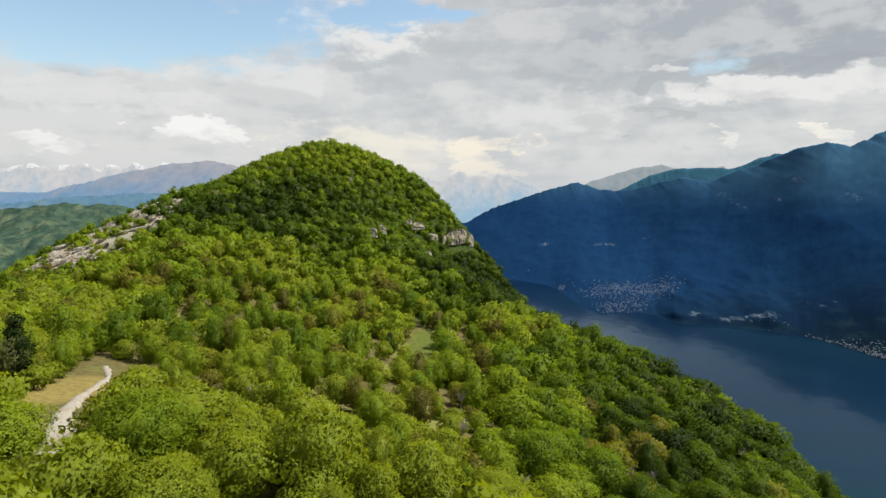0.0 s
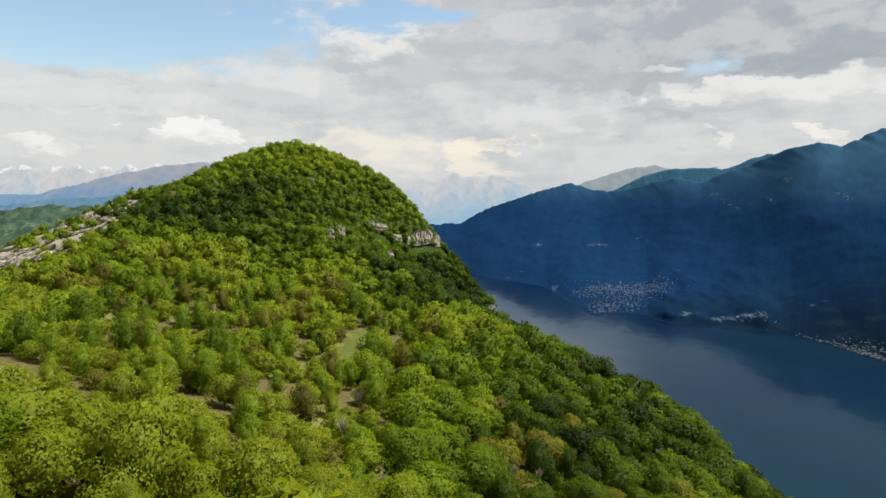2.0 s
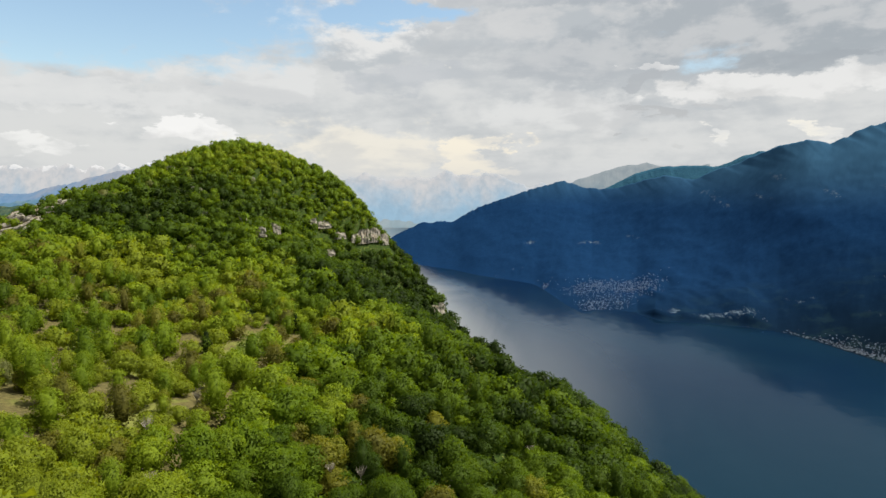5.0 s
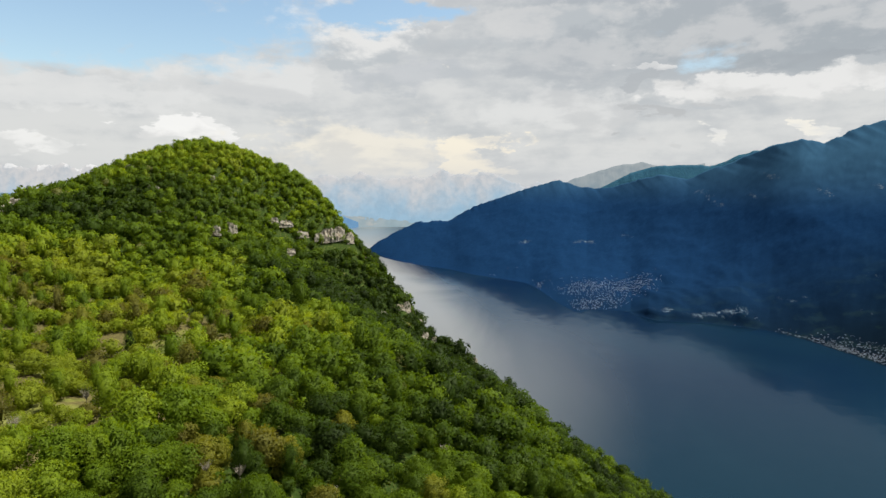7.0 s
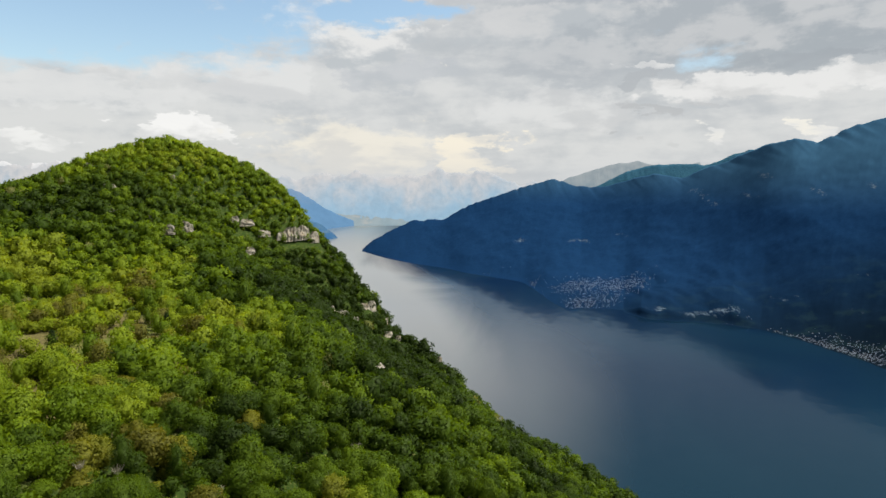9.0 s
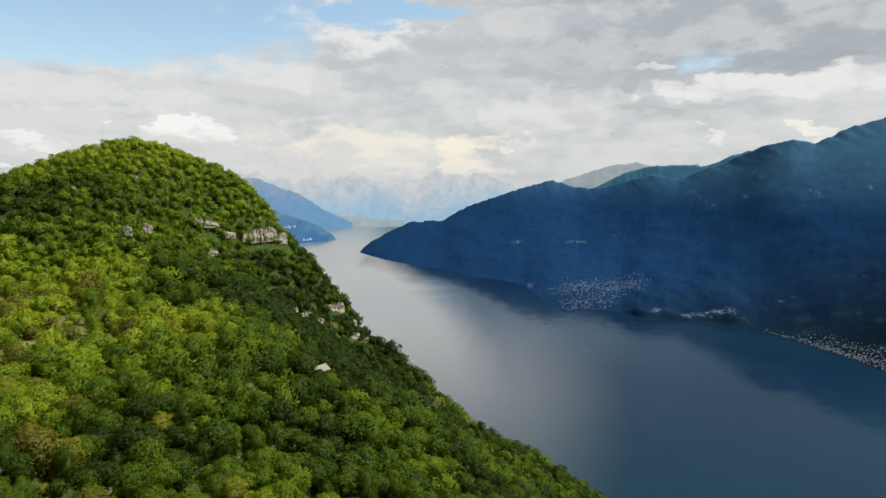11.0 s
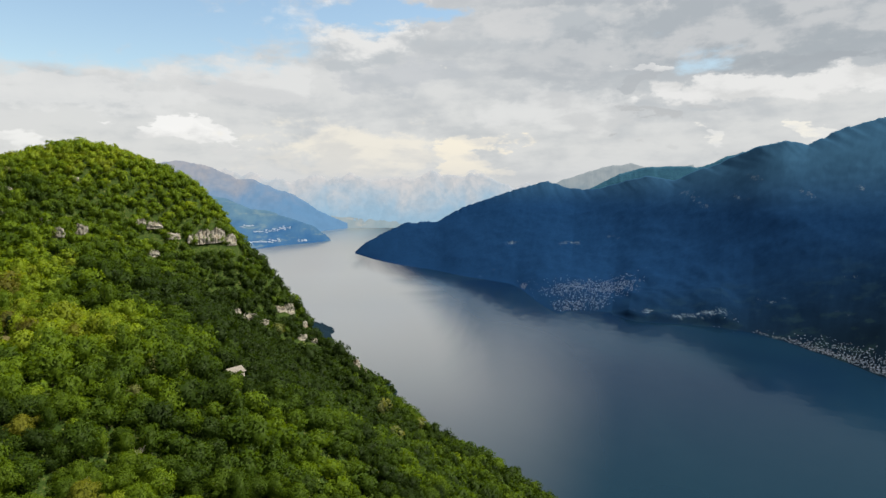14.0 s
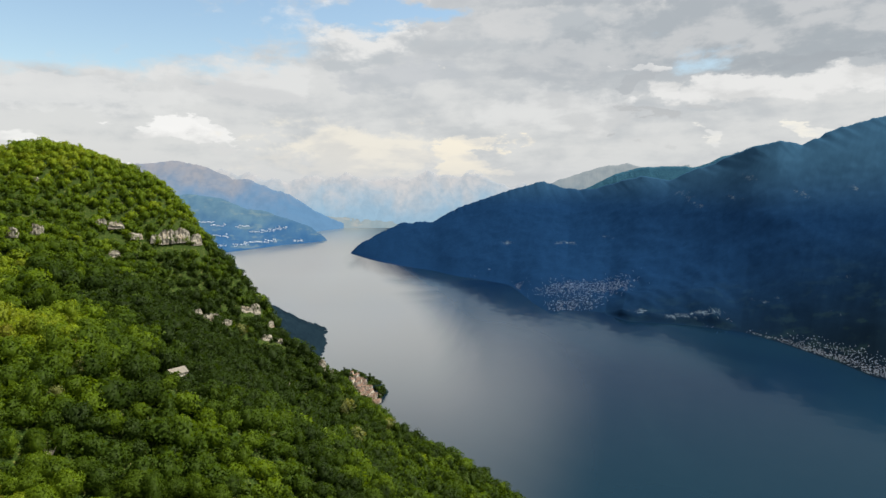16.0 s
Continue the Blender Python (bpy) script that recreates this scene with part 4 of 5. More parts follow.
    ok &= ~(in_grove(bx, by) & (by > 74) & (vnoise(bx, by, 24.0, 211, 2) > 0.38)) & ~in_glade(bx, by) & ~near_road(bx, by, 5.0) & (np.hypot(bx - HOUSE[0], by - HOUSE[1]) > 6.0)
    for cx, cy in CRAG_SPOTS:
        ok &= ((bx - cx - 0.8) / 2.2) ** 2 + ((by - cy + 3.0) / 3.0) ** 2 > 1
    out, side = house_outlook(bx, by)
    ok &= ~((out > -2) & (out < 18) & (side < 5.5))
    bx, by = bx[ok], by[ok]
    cell = {}
    for px, py, pr in zip(x, y, size):
        cell.setdefault((int(px // 8), int(py // 8)), []).append((px, py, pr))

    def gap(px, py):
        i, j = int(px // 8), int(py // 8)
        return all((px - qx) ** 2 + (py - qy) ** 2 > (0.72 * qr) ** 2 for u in (i - 1, i, i + 1) for v in (j - 1, j, j + 1) for qx, qy, qr in cell.get((u, v), ()))
    free = np.array([gap(px, py) for px, py in zip(bx, by)])
    bx, by = bx[free], by[free]
    low = np.concatenate([np.zeros(len(x), bool), np.ones(len(bx), bool)])
    x, y, size = np.append(x, bx), np.append(y, by), np.append(size, np.clip(np.exp(rng.normal(0.55, 0.28, len(bx))), 1.0, 2.8))
    return x, y, ground_z(x, y), size, low, rng


def wood():
    x, y, z, size, low, rng = plant_wood()
    n = len(x)
    near = np.hypot(np.clip(x, 0, 140) - x, y)             # distance to the line of flight
    kind = rng.choice(["round", "bushy", "tall"], n, p=[0.58, 0.30, 0.12])
    kind[in_grove(x, y) & (rng.rand(n) < 0.30)] = "tall"
    out, side = house_outlook(x, y)
    kind[(out > 0) & (out < 36) & (side < 7)] = "bushy"
    kind[in_glade(x, y)] = "tall"
    kind[(np.abs(x + 26.6) < 0.05) & (size > 4.3)] = "round"
    kind[low | ((x < -33) & (y < 50) & (size > 4.9))] = "bushy"
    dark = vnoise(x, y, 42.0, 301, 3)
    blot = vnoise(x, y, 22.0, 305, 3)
    # sun on shelf, dome top and rim, cloud shade elsewhere, painted into tint
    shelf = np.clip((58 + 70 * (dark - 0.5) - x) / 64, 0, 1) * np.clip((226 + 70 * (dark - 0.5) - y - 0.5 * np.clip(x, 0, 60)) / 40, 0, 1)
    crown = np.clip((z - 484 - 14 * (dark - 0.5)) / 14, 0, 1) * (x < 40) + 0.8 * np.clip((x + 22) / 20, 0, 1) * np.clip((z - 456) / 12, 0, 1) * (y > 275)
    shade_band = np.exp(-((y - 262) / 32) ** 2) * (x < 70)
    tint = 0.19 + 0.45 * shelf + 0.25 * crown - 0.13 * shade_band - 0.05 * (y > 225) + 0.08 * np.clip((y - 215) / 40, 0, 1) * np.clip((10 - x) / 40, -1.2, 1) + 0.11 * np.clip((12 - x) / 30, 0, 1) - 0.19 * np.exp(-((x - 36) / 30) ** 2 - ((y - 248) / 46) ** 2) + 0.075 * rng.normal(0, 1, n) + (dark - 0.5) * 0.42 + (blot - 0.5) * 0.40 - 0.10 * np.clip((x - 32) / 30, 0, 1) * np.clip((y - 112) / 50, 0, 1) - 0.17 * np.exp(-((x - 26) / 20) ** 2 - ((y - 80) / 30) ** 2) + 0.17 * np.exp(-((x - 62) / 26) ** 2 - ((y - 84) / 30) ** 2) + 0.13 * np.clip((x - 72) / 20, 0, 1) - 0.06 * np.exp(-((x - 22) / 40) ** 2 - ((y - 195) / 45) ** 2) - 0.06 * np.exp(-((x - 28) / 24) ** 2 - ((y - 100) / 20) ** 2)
    light = rng.rand(n) < 0.14
    tint[light] += 0.16
    column = (kind == "tall") & in_grove(x, y)
    tint[column] = rng.uniform(0.30, 0.60, column.sum())
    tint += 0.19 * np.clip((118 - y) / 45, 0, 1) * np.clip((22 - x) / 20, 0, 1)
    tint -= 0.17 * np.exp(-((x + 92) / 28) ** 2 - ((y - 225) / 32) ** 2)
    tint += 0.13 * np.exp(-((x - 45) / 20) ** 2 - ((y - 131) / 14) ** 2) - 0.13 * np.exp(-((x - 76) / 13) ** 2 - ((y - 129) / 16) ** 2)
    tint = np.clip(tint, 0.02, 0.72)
    russet = np.exp(-((x - 30) / 22) ** 2 - ((y - 98) / 24) ** 2) + 0.6 * np.exp(-((x - 20) / 12) ** 2 - ((y - 120) / 14) ** 2)
    brown = rng.rand(n) < 0.12 * np.clip(shelf * 1.5 - 0.5, 0, 1) * np.clip((y - 62) / 25, 0.15, 1) + 0.30 * russet
    tint[brown] = rng.uniform(0.76, 0.92, brown.sum())
    tint[(rng.rand(n) < 0.006) & (near > 75)] = 0.95                       # trees in blossom
    tint[(x < -33) & (y < 50) & (size > 4.9)] = 0.66
    tint[(np.abs(x + 26.6) < 0.05) & (size > 4.3)] = 0.53
    size[kind == "tall"] *= np.where(in_grove(x, y), 0.70, 0.56)[kind == "tall"]
    fore = y - 1.72 * (488 - z)                            # how far beyond the nearest ground in view
    order = np.argsort(np.where((fore > -8) & (x > -60) & (x < 125) & ~low, fore, 900))
    single = set(order[:150].tolist())
    finest = set(order[:22].tolist()) | set(np.flatnonzero((size > 4.15) & (y < 63) & (x < -25)).tolist()[-3:])
    single |= finest
    stems = {k: trunk_mesh(900 + i, f["aspect"], 0.55) for i, (k, f) in enumerate((("round", ROUND), ("bushy", BUSHY), ("tall", TALL)))}
    crowns = {k: [mesh_of("crown", v + (0, 0, 0.42), f, LEAF_ONE, normals=nr) for v, f, nr in LOD[k][0]] for k in ("round", "bushy", "tall")}
    fine = {k: [mesh_of("crown", v + (0, 0, 0.42), f, LEAF_ONE, normals=nr) for v, f, nr in LOD[k][-1]] for k in ("round", "bushy", "tall")}
    words = {"round": "broadleaf tree with a rounded yellow-green spring crown", "bushy": "low bushy tree with dense fresh green leaves",
             "tall": "slender upright tree with a narrow green crown"}
    batches = {1: [], 2: [], 3: [], 4: [], 5: []}
    for i in range(n):
        s = size[i]
        if i in single:
            t = new("tree")
            t.matrix_basis = Matrix.LocRotScale((x[i], y[i], z[i]), Euler((0, 0, rng.uniform(0, 6.28))), (s * rng.uniform(0.86, 1.14), s * rng.uniform(0.86, 1.14), s * rng.uniform(0.82, 1.2)))
            tagged(t, words[kind[i]], "tree", "trees of the hill wood")
            part("trunk", stems[kind[i]], BARK, t)
            shapes = fine if i in finest else crowns
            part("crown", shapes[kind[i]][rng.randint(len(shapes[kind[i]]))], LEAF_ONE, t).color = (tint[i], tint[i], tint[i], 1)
        else:
            lvl = 5 if fore[i] < -24 or (x[i] < -95 and y[i] < 120) else (2 if near[i] < 130 else 4) if low[i] else 3 if near[i] > 205 else 1 if near[i] < 125 and fore[i] > -9 else 2
            batches[lvl].append(i)
    for lvl, ids in batches.items():
        V, F, T, NR, base = [], [], [], [], 0
        for i in ids:
            v, f, nr = LOD[kind[i]][lvl][rng.randint(len(LOD[kind[i]][lvl]))]
            a, s = rng.uniform(0, 6.28), size[i]
            c, sn = math.cos(a) * s, math.sin(a) * s
            wide = rng.uniform(0.85, 1.18)
            w = np.empty_like(v)
            vx, vy = v[:, 0] * wide, v[:, 1] / wide
            w[:, 0], w[:, 1], w[:, 2] = vx * c - vy * sn + x[i], vx * sn + vy * c + y[i], (v[:, 2] + 0.3) * s * rng.uniform(0.78, 1.15) + z[i]
            ca, sa = math.cos(a), math.sin(a)
            NR.append(np.stack([nr[:, 0] * ca - nr[:, 1] * sa, nr[:, 0] * sa + nr[:, 1] * ca, nr[:, 2]], 1))
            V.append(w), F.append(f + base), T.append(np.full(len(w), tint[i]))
            base += len(w)
        if lvl < 3:
            ang = np.arange(5) * 1.2566
            ring = np.stack([np.cos(ang), np.sin(ang)], 1)
            VV, FF = [], []
            for k, i in enumerate(ids):
                r, s = 0.07 * size[i], size[i]
                VV.append(np.concatenate([np.c_[ring * r + (x[i], y[i]), np.full(5, z[i] - 0.4)], np.c_[ring * r * 0.55 + (x[i], y[i]), np.full(5, z[i] + 0.9 * s)]]))
                a = np.arange(5)
                c = (a + 1) % 5
                FF.append(np.stack([a, c, c + 5, a + 5], 1) + 10 * k)
            tagged(new("woodland_trunks", mesh_of("woodland_trunks", np.concatenate(VV), np.concatenate(FF), BARK)), "grey-brown trunks of the wood", "trunks", kind="stuff")
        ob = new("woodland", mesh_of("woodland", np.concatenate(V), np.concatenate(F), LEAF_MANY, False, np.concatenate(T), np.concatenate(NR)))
        tagged(ob, "mixed broadleaf wood in fresh spring leaf covering the hill", "woodland", kind="stuff")
    return n, len(single), [len(b) for b in batches.values()]


print("trees", wood())


# ---------------------------------------------------------------- road
def road():
    P = np.array(ROAD)
    t = np.linspace(0, len(P) - 1, 110)
    cx, cy = np.interp(t, range(len(P)), P[:, 0]), np.interp(t, range(len(P)), P[:, 1])
    k = np.ones(7) / 7
    cx, cy = np.convolve(np.pad(cx, 3, "edge"), k, "valid"), np.convolve(np.pad(cy, 3, "edge"), k, "valid")
    dx, dy = np.gradient(cx), np.gradient(cy)
    L = np.hypot(dx, dy)
    nx_, ny_ = dy / L, -dx / L
    V = []
    taper = np.interp(cy, [37, 60, 64, 72, 97], [0.95, 1.12, 0.90, 0.50, 0.40])
    for o, lift, seed in ((-1.3, -0.35, 77), (-1.0, 0.12, 77), (-0.45, 0.20, 78), (0.45, 0.20, 79), (1.0, 0.12, 80), (1.3, -0.35, 80)):
        wide = o * (taper + (vnoise(t * 9, t * 0, 2.0, seed, 3) - 0.5) * 0.9)
        rut = (vnoise(t * 7, t * 0, 2.0, seed + 9, 2) - 0.5) * 0.12
        V.append(np.stack([cx + nx_ * wide, cy + ny_ * wide, ground_z(cx, cy) + lift + rut], 1))
    V = np.concatenate(V)
    n = len(t)
    i = (np.arange(5)[:, None] * n + np.arange(n - 1)[None, :]).ravel()
    tagged(new("road", mesh_of("road", V, np.stack([i, i + 1, i + 1 + n, i + n], 1), GRAVEL, True)), "pale gravel track winding through the wood", "road", kind="structure")


road()


# ---------------------------------------------------------------- limestone
def rock_mesh(seed, stretch=(1, 1, 1)):
    rng = np.random.RandomState(seed)
    bm = bmesh.new()
    bmesh.ops.create_icosphere(bm, subdivisions=2, radius=1.0)
    off = Vector(rng.uniform(-50, 50, 3))
    for v in bm.verts:
        p = v.co.copy()
        d = 0.75 + 0.55 * noise.turbulence(p * 0.9 + off, 4, True) + 0.12 * noise.noise(p * 4 + off)
        q = p * d
        for ax in range(3):                       # broken planes
            q[ax] = q[ax] * 0.6 + 0.4 * round(q[ax] * 2.6) / 2.6
        v.co = Vector((q.x * stretch[0], q.y * stretch[1], q.z * stretch[2]))
    return bm_mesh("rock", bm, LIMESTONE)


ROCKS = [rock_mesh(40 + k, (1, 0.8, 0.6)) for k in range(6)]


def ledge_mesh(seed):
    """A broken rock wall two units long and one high: upright joints, ledges and a ragged top."""
    rng = np.random.RandomState(seed)
    cols, rows = 26, 9
    bm = bmesh.new()
    step = np.repeat(rng.uniform(-0.16, 0.16, 9), 3)[:cols + 1]
    top = 1.0 + np.repeat(rng.uniform(-0.22, 0.12, 9), 3)[:cols + 1]
    grid = []
    for r in range(rows + 1):
        line = []
        for c in range(cols + 1):
            u, v = c / cols * 2 - 1, r / rows
            end = max(0.0, 1 - abs(u) ** 6)
            y = -(0.34 + step[c] + (0.10 if 0.35 < v < 0.5 else 0.0)) * end - 0.10 * math.sin(v * 9 + seed + 2 * u)
            y += 0.25 * v
            p = Vector((u * 3.1, y * 2, v * 3 + seed))
            y += 0.13 * noise.noise(p * 1.7) + 0.06 * noise.noise(p * 5)
            z = v * top[c] * (0.45 + 0.55 * end)
            line.append(bm.verts.new((u + 0.03 * noise.noise(p * 4), y, z - 0.25)))
        grid.append(line)
    back = [bm.verts.new((c / cols * 2 - 1, 0.85, v.co.z * 0.9)) for c, v in enumerate(grid[-1])]
    for r in range(rows):
        for c in range(cols):
            bm.faces.new((grid[r][c], grid[r][c + 1], grid[r + 1][c + 1], grid[r + 1][c]))
    for c in range(cols):
        bm.faces.new((grid[-1][c], grid[-1][c + 1], back[c + 1], back[c]))
    return bm_mesh("ledge", bm, LIMESTONE)


LEDGES = [ledge_mesh(60 + k) for k in range(5)]


def rocks():
    rng = np.random.RandomState(8)
    for k in range(330):
        if k < 150:
            t = rng.uniform(189, 246)
            x, y = np.interp(t, [189, 206, 221, 236, 246], [-127, -129, -128, -119, -112]) + rng.normal(1.5, 3.2), t + rng.normal(0, 2)
        elif k < 240:
            x, y = rng.normal(-121, 5), rng.normal(193, 5)
        elif k < 300:
            x, y = rng.normal(-114, 3.5), rng.normal(224, 6)
        else:
            x, y = rng.normal(-110, 3), rng.normal(236, 4)
        z = float(ground_z(x, y))
        s = rng.uniform(0.8, 2.5)
        ob = new("rock", ROCKS[rng.randint(6)])
        ob.matrix_basis = Matrix.LocRotScale((x, y, z + 0.10 * s), Euler((rng.uniform(-.25, .25), -0.42 + rng.uniform(-.25, .25), rng.uniform(-0.5, 0.5))), (s * rng.uniform(1.1, 2.0), s * rng.uniform(0.7, 1.2), s * rng.uniform(0.6, 0.95)))
        tagged(ob, "weathered grey limestone slab on the open slope", "rock", "rocks of the bare slope")
    # the band of crags across the dome: place, half length, height, turn
    for k, (x, y, lift, half, high, turn) in enumerate((
            (1.8, 309, 2.6, 2.6, 4.8, 46), (5.5, 313.5, 2.8, 4.6, 7.0, 52), (10.5, 321, 2.8, 4.6, 7.2, 58), (15, 328, 1.6, 3.6, 6.0, 62), (-5, 302, 3.0, 3.4, 4.4, 38), (-12, 298, 4.2, 3.6, 4.0, 32), (-17, 294, 3.0, 2.4, 3.4, 30),
            (-27, 261, 1.0, 3.0, 5.5, 20), (-29, 249, 1.5, 2.4, 4.8, 15), (-38, 255, 1.0, 2.6, 4.0, 10), (-7, 285, 1.0, 2.6, 4.0, 40), (-52, 251, 1.0, 2.4, 3.4, 6), (-60, 232, 1.0, 2.6, 3.2, 4),
            (45, 327, 0.6, 4.0, 6.0, 56), (42, 320, 0.8, 3.0, 4.6, 50), (34, 292, 0.6, 4.6, 4.2, 42), (29, 286, 0.6, 3.2, 3.4, 36), (39, 299, 0.5, 3.0, 3.6, 44), (52, 331, 0.4, 3.0, 4.4, 60), (55, 312, 0.6, 3.4, 4.6, 50), (60, 318, 0.4, 2.4, 3.6, 52),
            (72, 282, 0.6, 2.2, 3.0, 55), (82, 320, 0.8, 3.2, 7.0, 62), (86, 327, 0.5, 3.0, 6.0, 66), (24, 331, 0.0, 2.4, 4.0, 60), (-62, 268, 1.5, 2.6, 2.6, 8), (-80, 285, 1.5, 2.6, 2.4, -10), (-45, 290, 1.5, 2.2, 2.6, 10))):
        z = float(ground_z(x, y))
        ob = new("crag", LEDGES[k % 5])
        ob.matrix_basis = Matrix.LocRotScale((x, y, z + lift), Euler((0, 0, radians(turn))), (half, half * 0.5, high) if high > 5.5 else (half, half * 0.4, high * 0.85))
        tagged(ob, "pale limestone crag streaked with grey, among the trees", "crag", "crags of the dome")


rocks()


# ---------------------------------------------------------------- stone house among the trees
def stone_house():
    x, y = HOUSE
    z = float(ground_z(x, y))
    h = new("house")
    h.matrix_basis = pose(x, y, z + 0.2, 0, 0, 52)
    tagged(h, "small old house of pale plaster under a grey slate roof", "house")
    w, d, e, r = 5.0, 4.2, 3.2, 1.3
    bm = bmesh.new()
    pts = [(-w / 2, -d / 2, -2.5), (w / 2, -d / 2, -2.5), (w / 2, d / 2, -2.5), (-w / 2, d / 2, -2.5), (-w / 2, -d / 2, e), (w / 2, -d / 2, e), (w / 2, d / 2, e), (-w / 2, d / 2, e), (-w / 2, 0, e + r), (w / 2, 0, e + r)]
    vs = [bm.verts.new(p) for p in pts]
    for q in ((0, 1, 5, 4), (2, 3, 7, 6), (1, 2, 6, 9, 5), (3, 0, 4, 8, 7)):
        bm.faces.new([vs[i] for i in q])
    part("wall", bm, STONE, h)
    for sgn in (-1, 1):
        bm = bmesh.new()
        v = box(bm, 0, 0, 0, w + 0.7, math.hypot(d / 2 + 0.4, r) + 0.1, 0.16)
        bmesh.ops.bevel(bm, geom=bm.edges[:], offset=0.03, segments=1)
        ob = part("roof", bm, SLATE, h)
        ob.matrix_basis = pose(0, sgn * (d / 4 + 0.13), e + r / 2 + 0.02, -sgn * math.degrees(math.atan2(r, d / 2)), 0, 0)
    for wx, wz, hh, name in ((-1.5, 1.9, 0.9, "window"), (1.5, 1.9, 0.9, "window"), (0.1, 1.0, 2.0, "door")):
        bm = bmesh.new()
        box(bm, wx, -d / 2 - 0.03, wz, 0.9, 0.10, hh)
        p = part(name, bm, TIMBER, h)
        if name == "window":
            bm = bmesh.new()
            box(bm, wx, -d / 2 - 0.07, wz, 0.66, 0.06, hh - 0.24)
            part("pane", bm, GLASS, p)
    bm = bmesh.new()
    box(bm, w / 2 + 0.03, 0, 2.2, 0.10, 0.8, 1.0)
    p = part("window", bm, TIMBER, h)
    bm = bmesh.new()
    box(bm, w / 2 + 0.07, 0, 2.2, 0.06, 0.56, 0.76)
    part("pane", bm, GLASS, p)
    # dark evergreens beside it
    crown = [mesh_of("crown", v + (0, 0, 0.2), f, LEAF_MANY, False, np.full(len(v), 0.0), nr) for v, f, nr in LOD["cone"][1][:3]]
    stem = trunk_mesh(955, 3.0, 0.2)
    for k, (tx, ty, s) in enumerate(((x - 5.0, y + 1.5, 2.0), (x - 1.5, y + 4.5, 2.1), (-12.8, 143.3, 1.7), (-54, 75.5, 2.8), (-57.5, 73, 2.5), (x - 8, y + 1, 2.3), (x + 4.5, y + 1, 1.5), (2, 172, 1.8), (-55, 122, 1.7))):
        t = new("conifer")
        t.matrix_basis = Matrix.LocRotScale((tx, ty, float(ground_z(tx, ty))), Euler((0, 0, k * 1.7)), (s, s, s * 1.05))
        tagged(t, "dark green pointed conifer among the broadleaf trees", "conifer", "conifers of the hill")
        part("trunk", stem, BARK, t)
        part("crown", crown[k % 3], LEAF_MANY, t)


stone_house()


def bare_shrubs():
    """Leafless shrubs of many thin pale twigs."""
    meshes = []
    for k in range(3):
        rng = np.random.RandomState(500 + k)
        bm = bmesh.new()
        bmesh.ops.create_cone(bm, cap_ends=False, segments=5, radius1=0.09, radius2=0.04, depth=3.4, matrix=Matrix.Translation((0, 0, -1.6)))
        for _ in range(130):
            a, lean, h = rng.uniform(0, 6.28), rng.uniform(0.05, 0.75), rng.uniform(0.9, 2.2)
            q = Vector((math.cos(a) * lean * h, math.sin(a) * lean * h, h))
            p = q * rng.uniform(0, 0.45) if rng.rand() < 0.6 else Vector((0, 0, 0))
            d = q - p
            bmesh.ops.create_cone(bm, cap_ends=False, segments=3, radius1=0.022, radius2=0.005, depth=d.length,
                                  matrix=Matrix.Translation((p + q) / 2) @ d.to_track_quat("Z", "Y").to_matrix().to_4x4())
        meshes.append(bm_mesh("bare_shrub", bm, TWIG))
    rng = np.random.RandomState(77)
    for k, (x, y) in enumerate(((-28.2, 47.6), (5.8, 119.8), (2.8, 80.2), (9.5, 67.0), (13.0, 70.0), (3.0, 97.0), (27.0, 84.0), (31.0, 86.5), (44.0, 92.0), (20.0, 101.0), (58.0, 108.0), (-49.0, 118.0), (62.0, 121.0), (36.0, 118.0), (-24.0, 75.0), (72.0, 128.0))):
        ob = new("bare_shrub", meshes[k % 3])
        s = rng.uniform(0.6, 0.95) * (1.0 if k else 0.7)
        ob.matrix_basis = Matrix.LocRotScale((x, y, float(ground_z(x, y)) + (2.6 if k else 0.6)), Euler((0, 0, k)), (s, s, s * 1.1))
        tagged(ob, "leafless shrub with thin pale grey twigs in the wood", "shrub", "bare shrubs of the wood")


bare_shrubs()


# ---------------------------------------------------------------- lakeside towns
def cottage_meshes(w, d, e, r, walls=STUCCO, tiles=TILE):
    bm = bmesh.new()
    pts = [(-w / 2, -d / 2, -4), (w / 2, -d / 2, -4), (w / 2, d / 2, -4), (-w / 2, d / 2, -4), (-w / 2, -d / 2, e), (w / 2, -d / 2, e), (w / 2, d / 2, e), (-w / 2, d / 2, e), (-w / 2, 0, e + r), (w / 2, 0, e + r)]
    vs = [bm.verts.new(p) for p in pts]
    for q in ((0, 1, 5, 4), (2, 3, 7, 6), (1, 2, 6, 9, 5), (3, 0, 4, 8, 7)):
        bm.faces.new([vs[i] for i in q])
    wall = bm_mesh("wall", bm, walls)
    bm = bmesh.new()
    o = 0.5
    a = [(-w / 2 - o, -d / 2 - o, e - 0.2), (w / 2 + o, -d / 2 - o, e - 0.2), (w / 2 + o, 0, e + r + 0.25), (-w / 2 - o, 0, e + r + 0.25), (w / 2 + o, d / 2 + o, e - 0.2), (-w / 2 - o, d / 2 + o, e - 0.2)]
    vs = [bm.verts.new(p) for p in a] + [bm.verts.new((p[0], p[1], p[2] - 0.35)) for p in a]
    for q in ((0, 1, 2, 3), (3, 2, 4, 5), (7, 6, 9, 8), (8, 9, 11, 10), (0, 6, 7, 1), (5, 4, 10, 11), (1, 7, 8, 2), (2, 8, 10, 4), (3, 9, 6, 0), (5, 11, 9, 3)):
        bm.faces.new([vs[i] for i in q])
    return wall, bm_mesh("roof", bm, tiles)


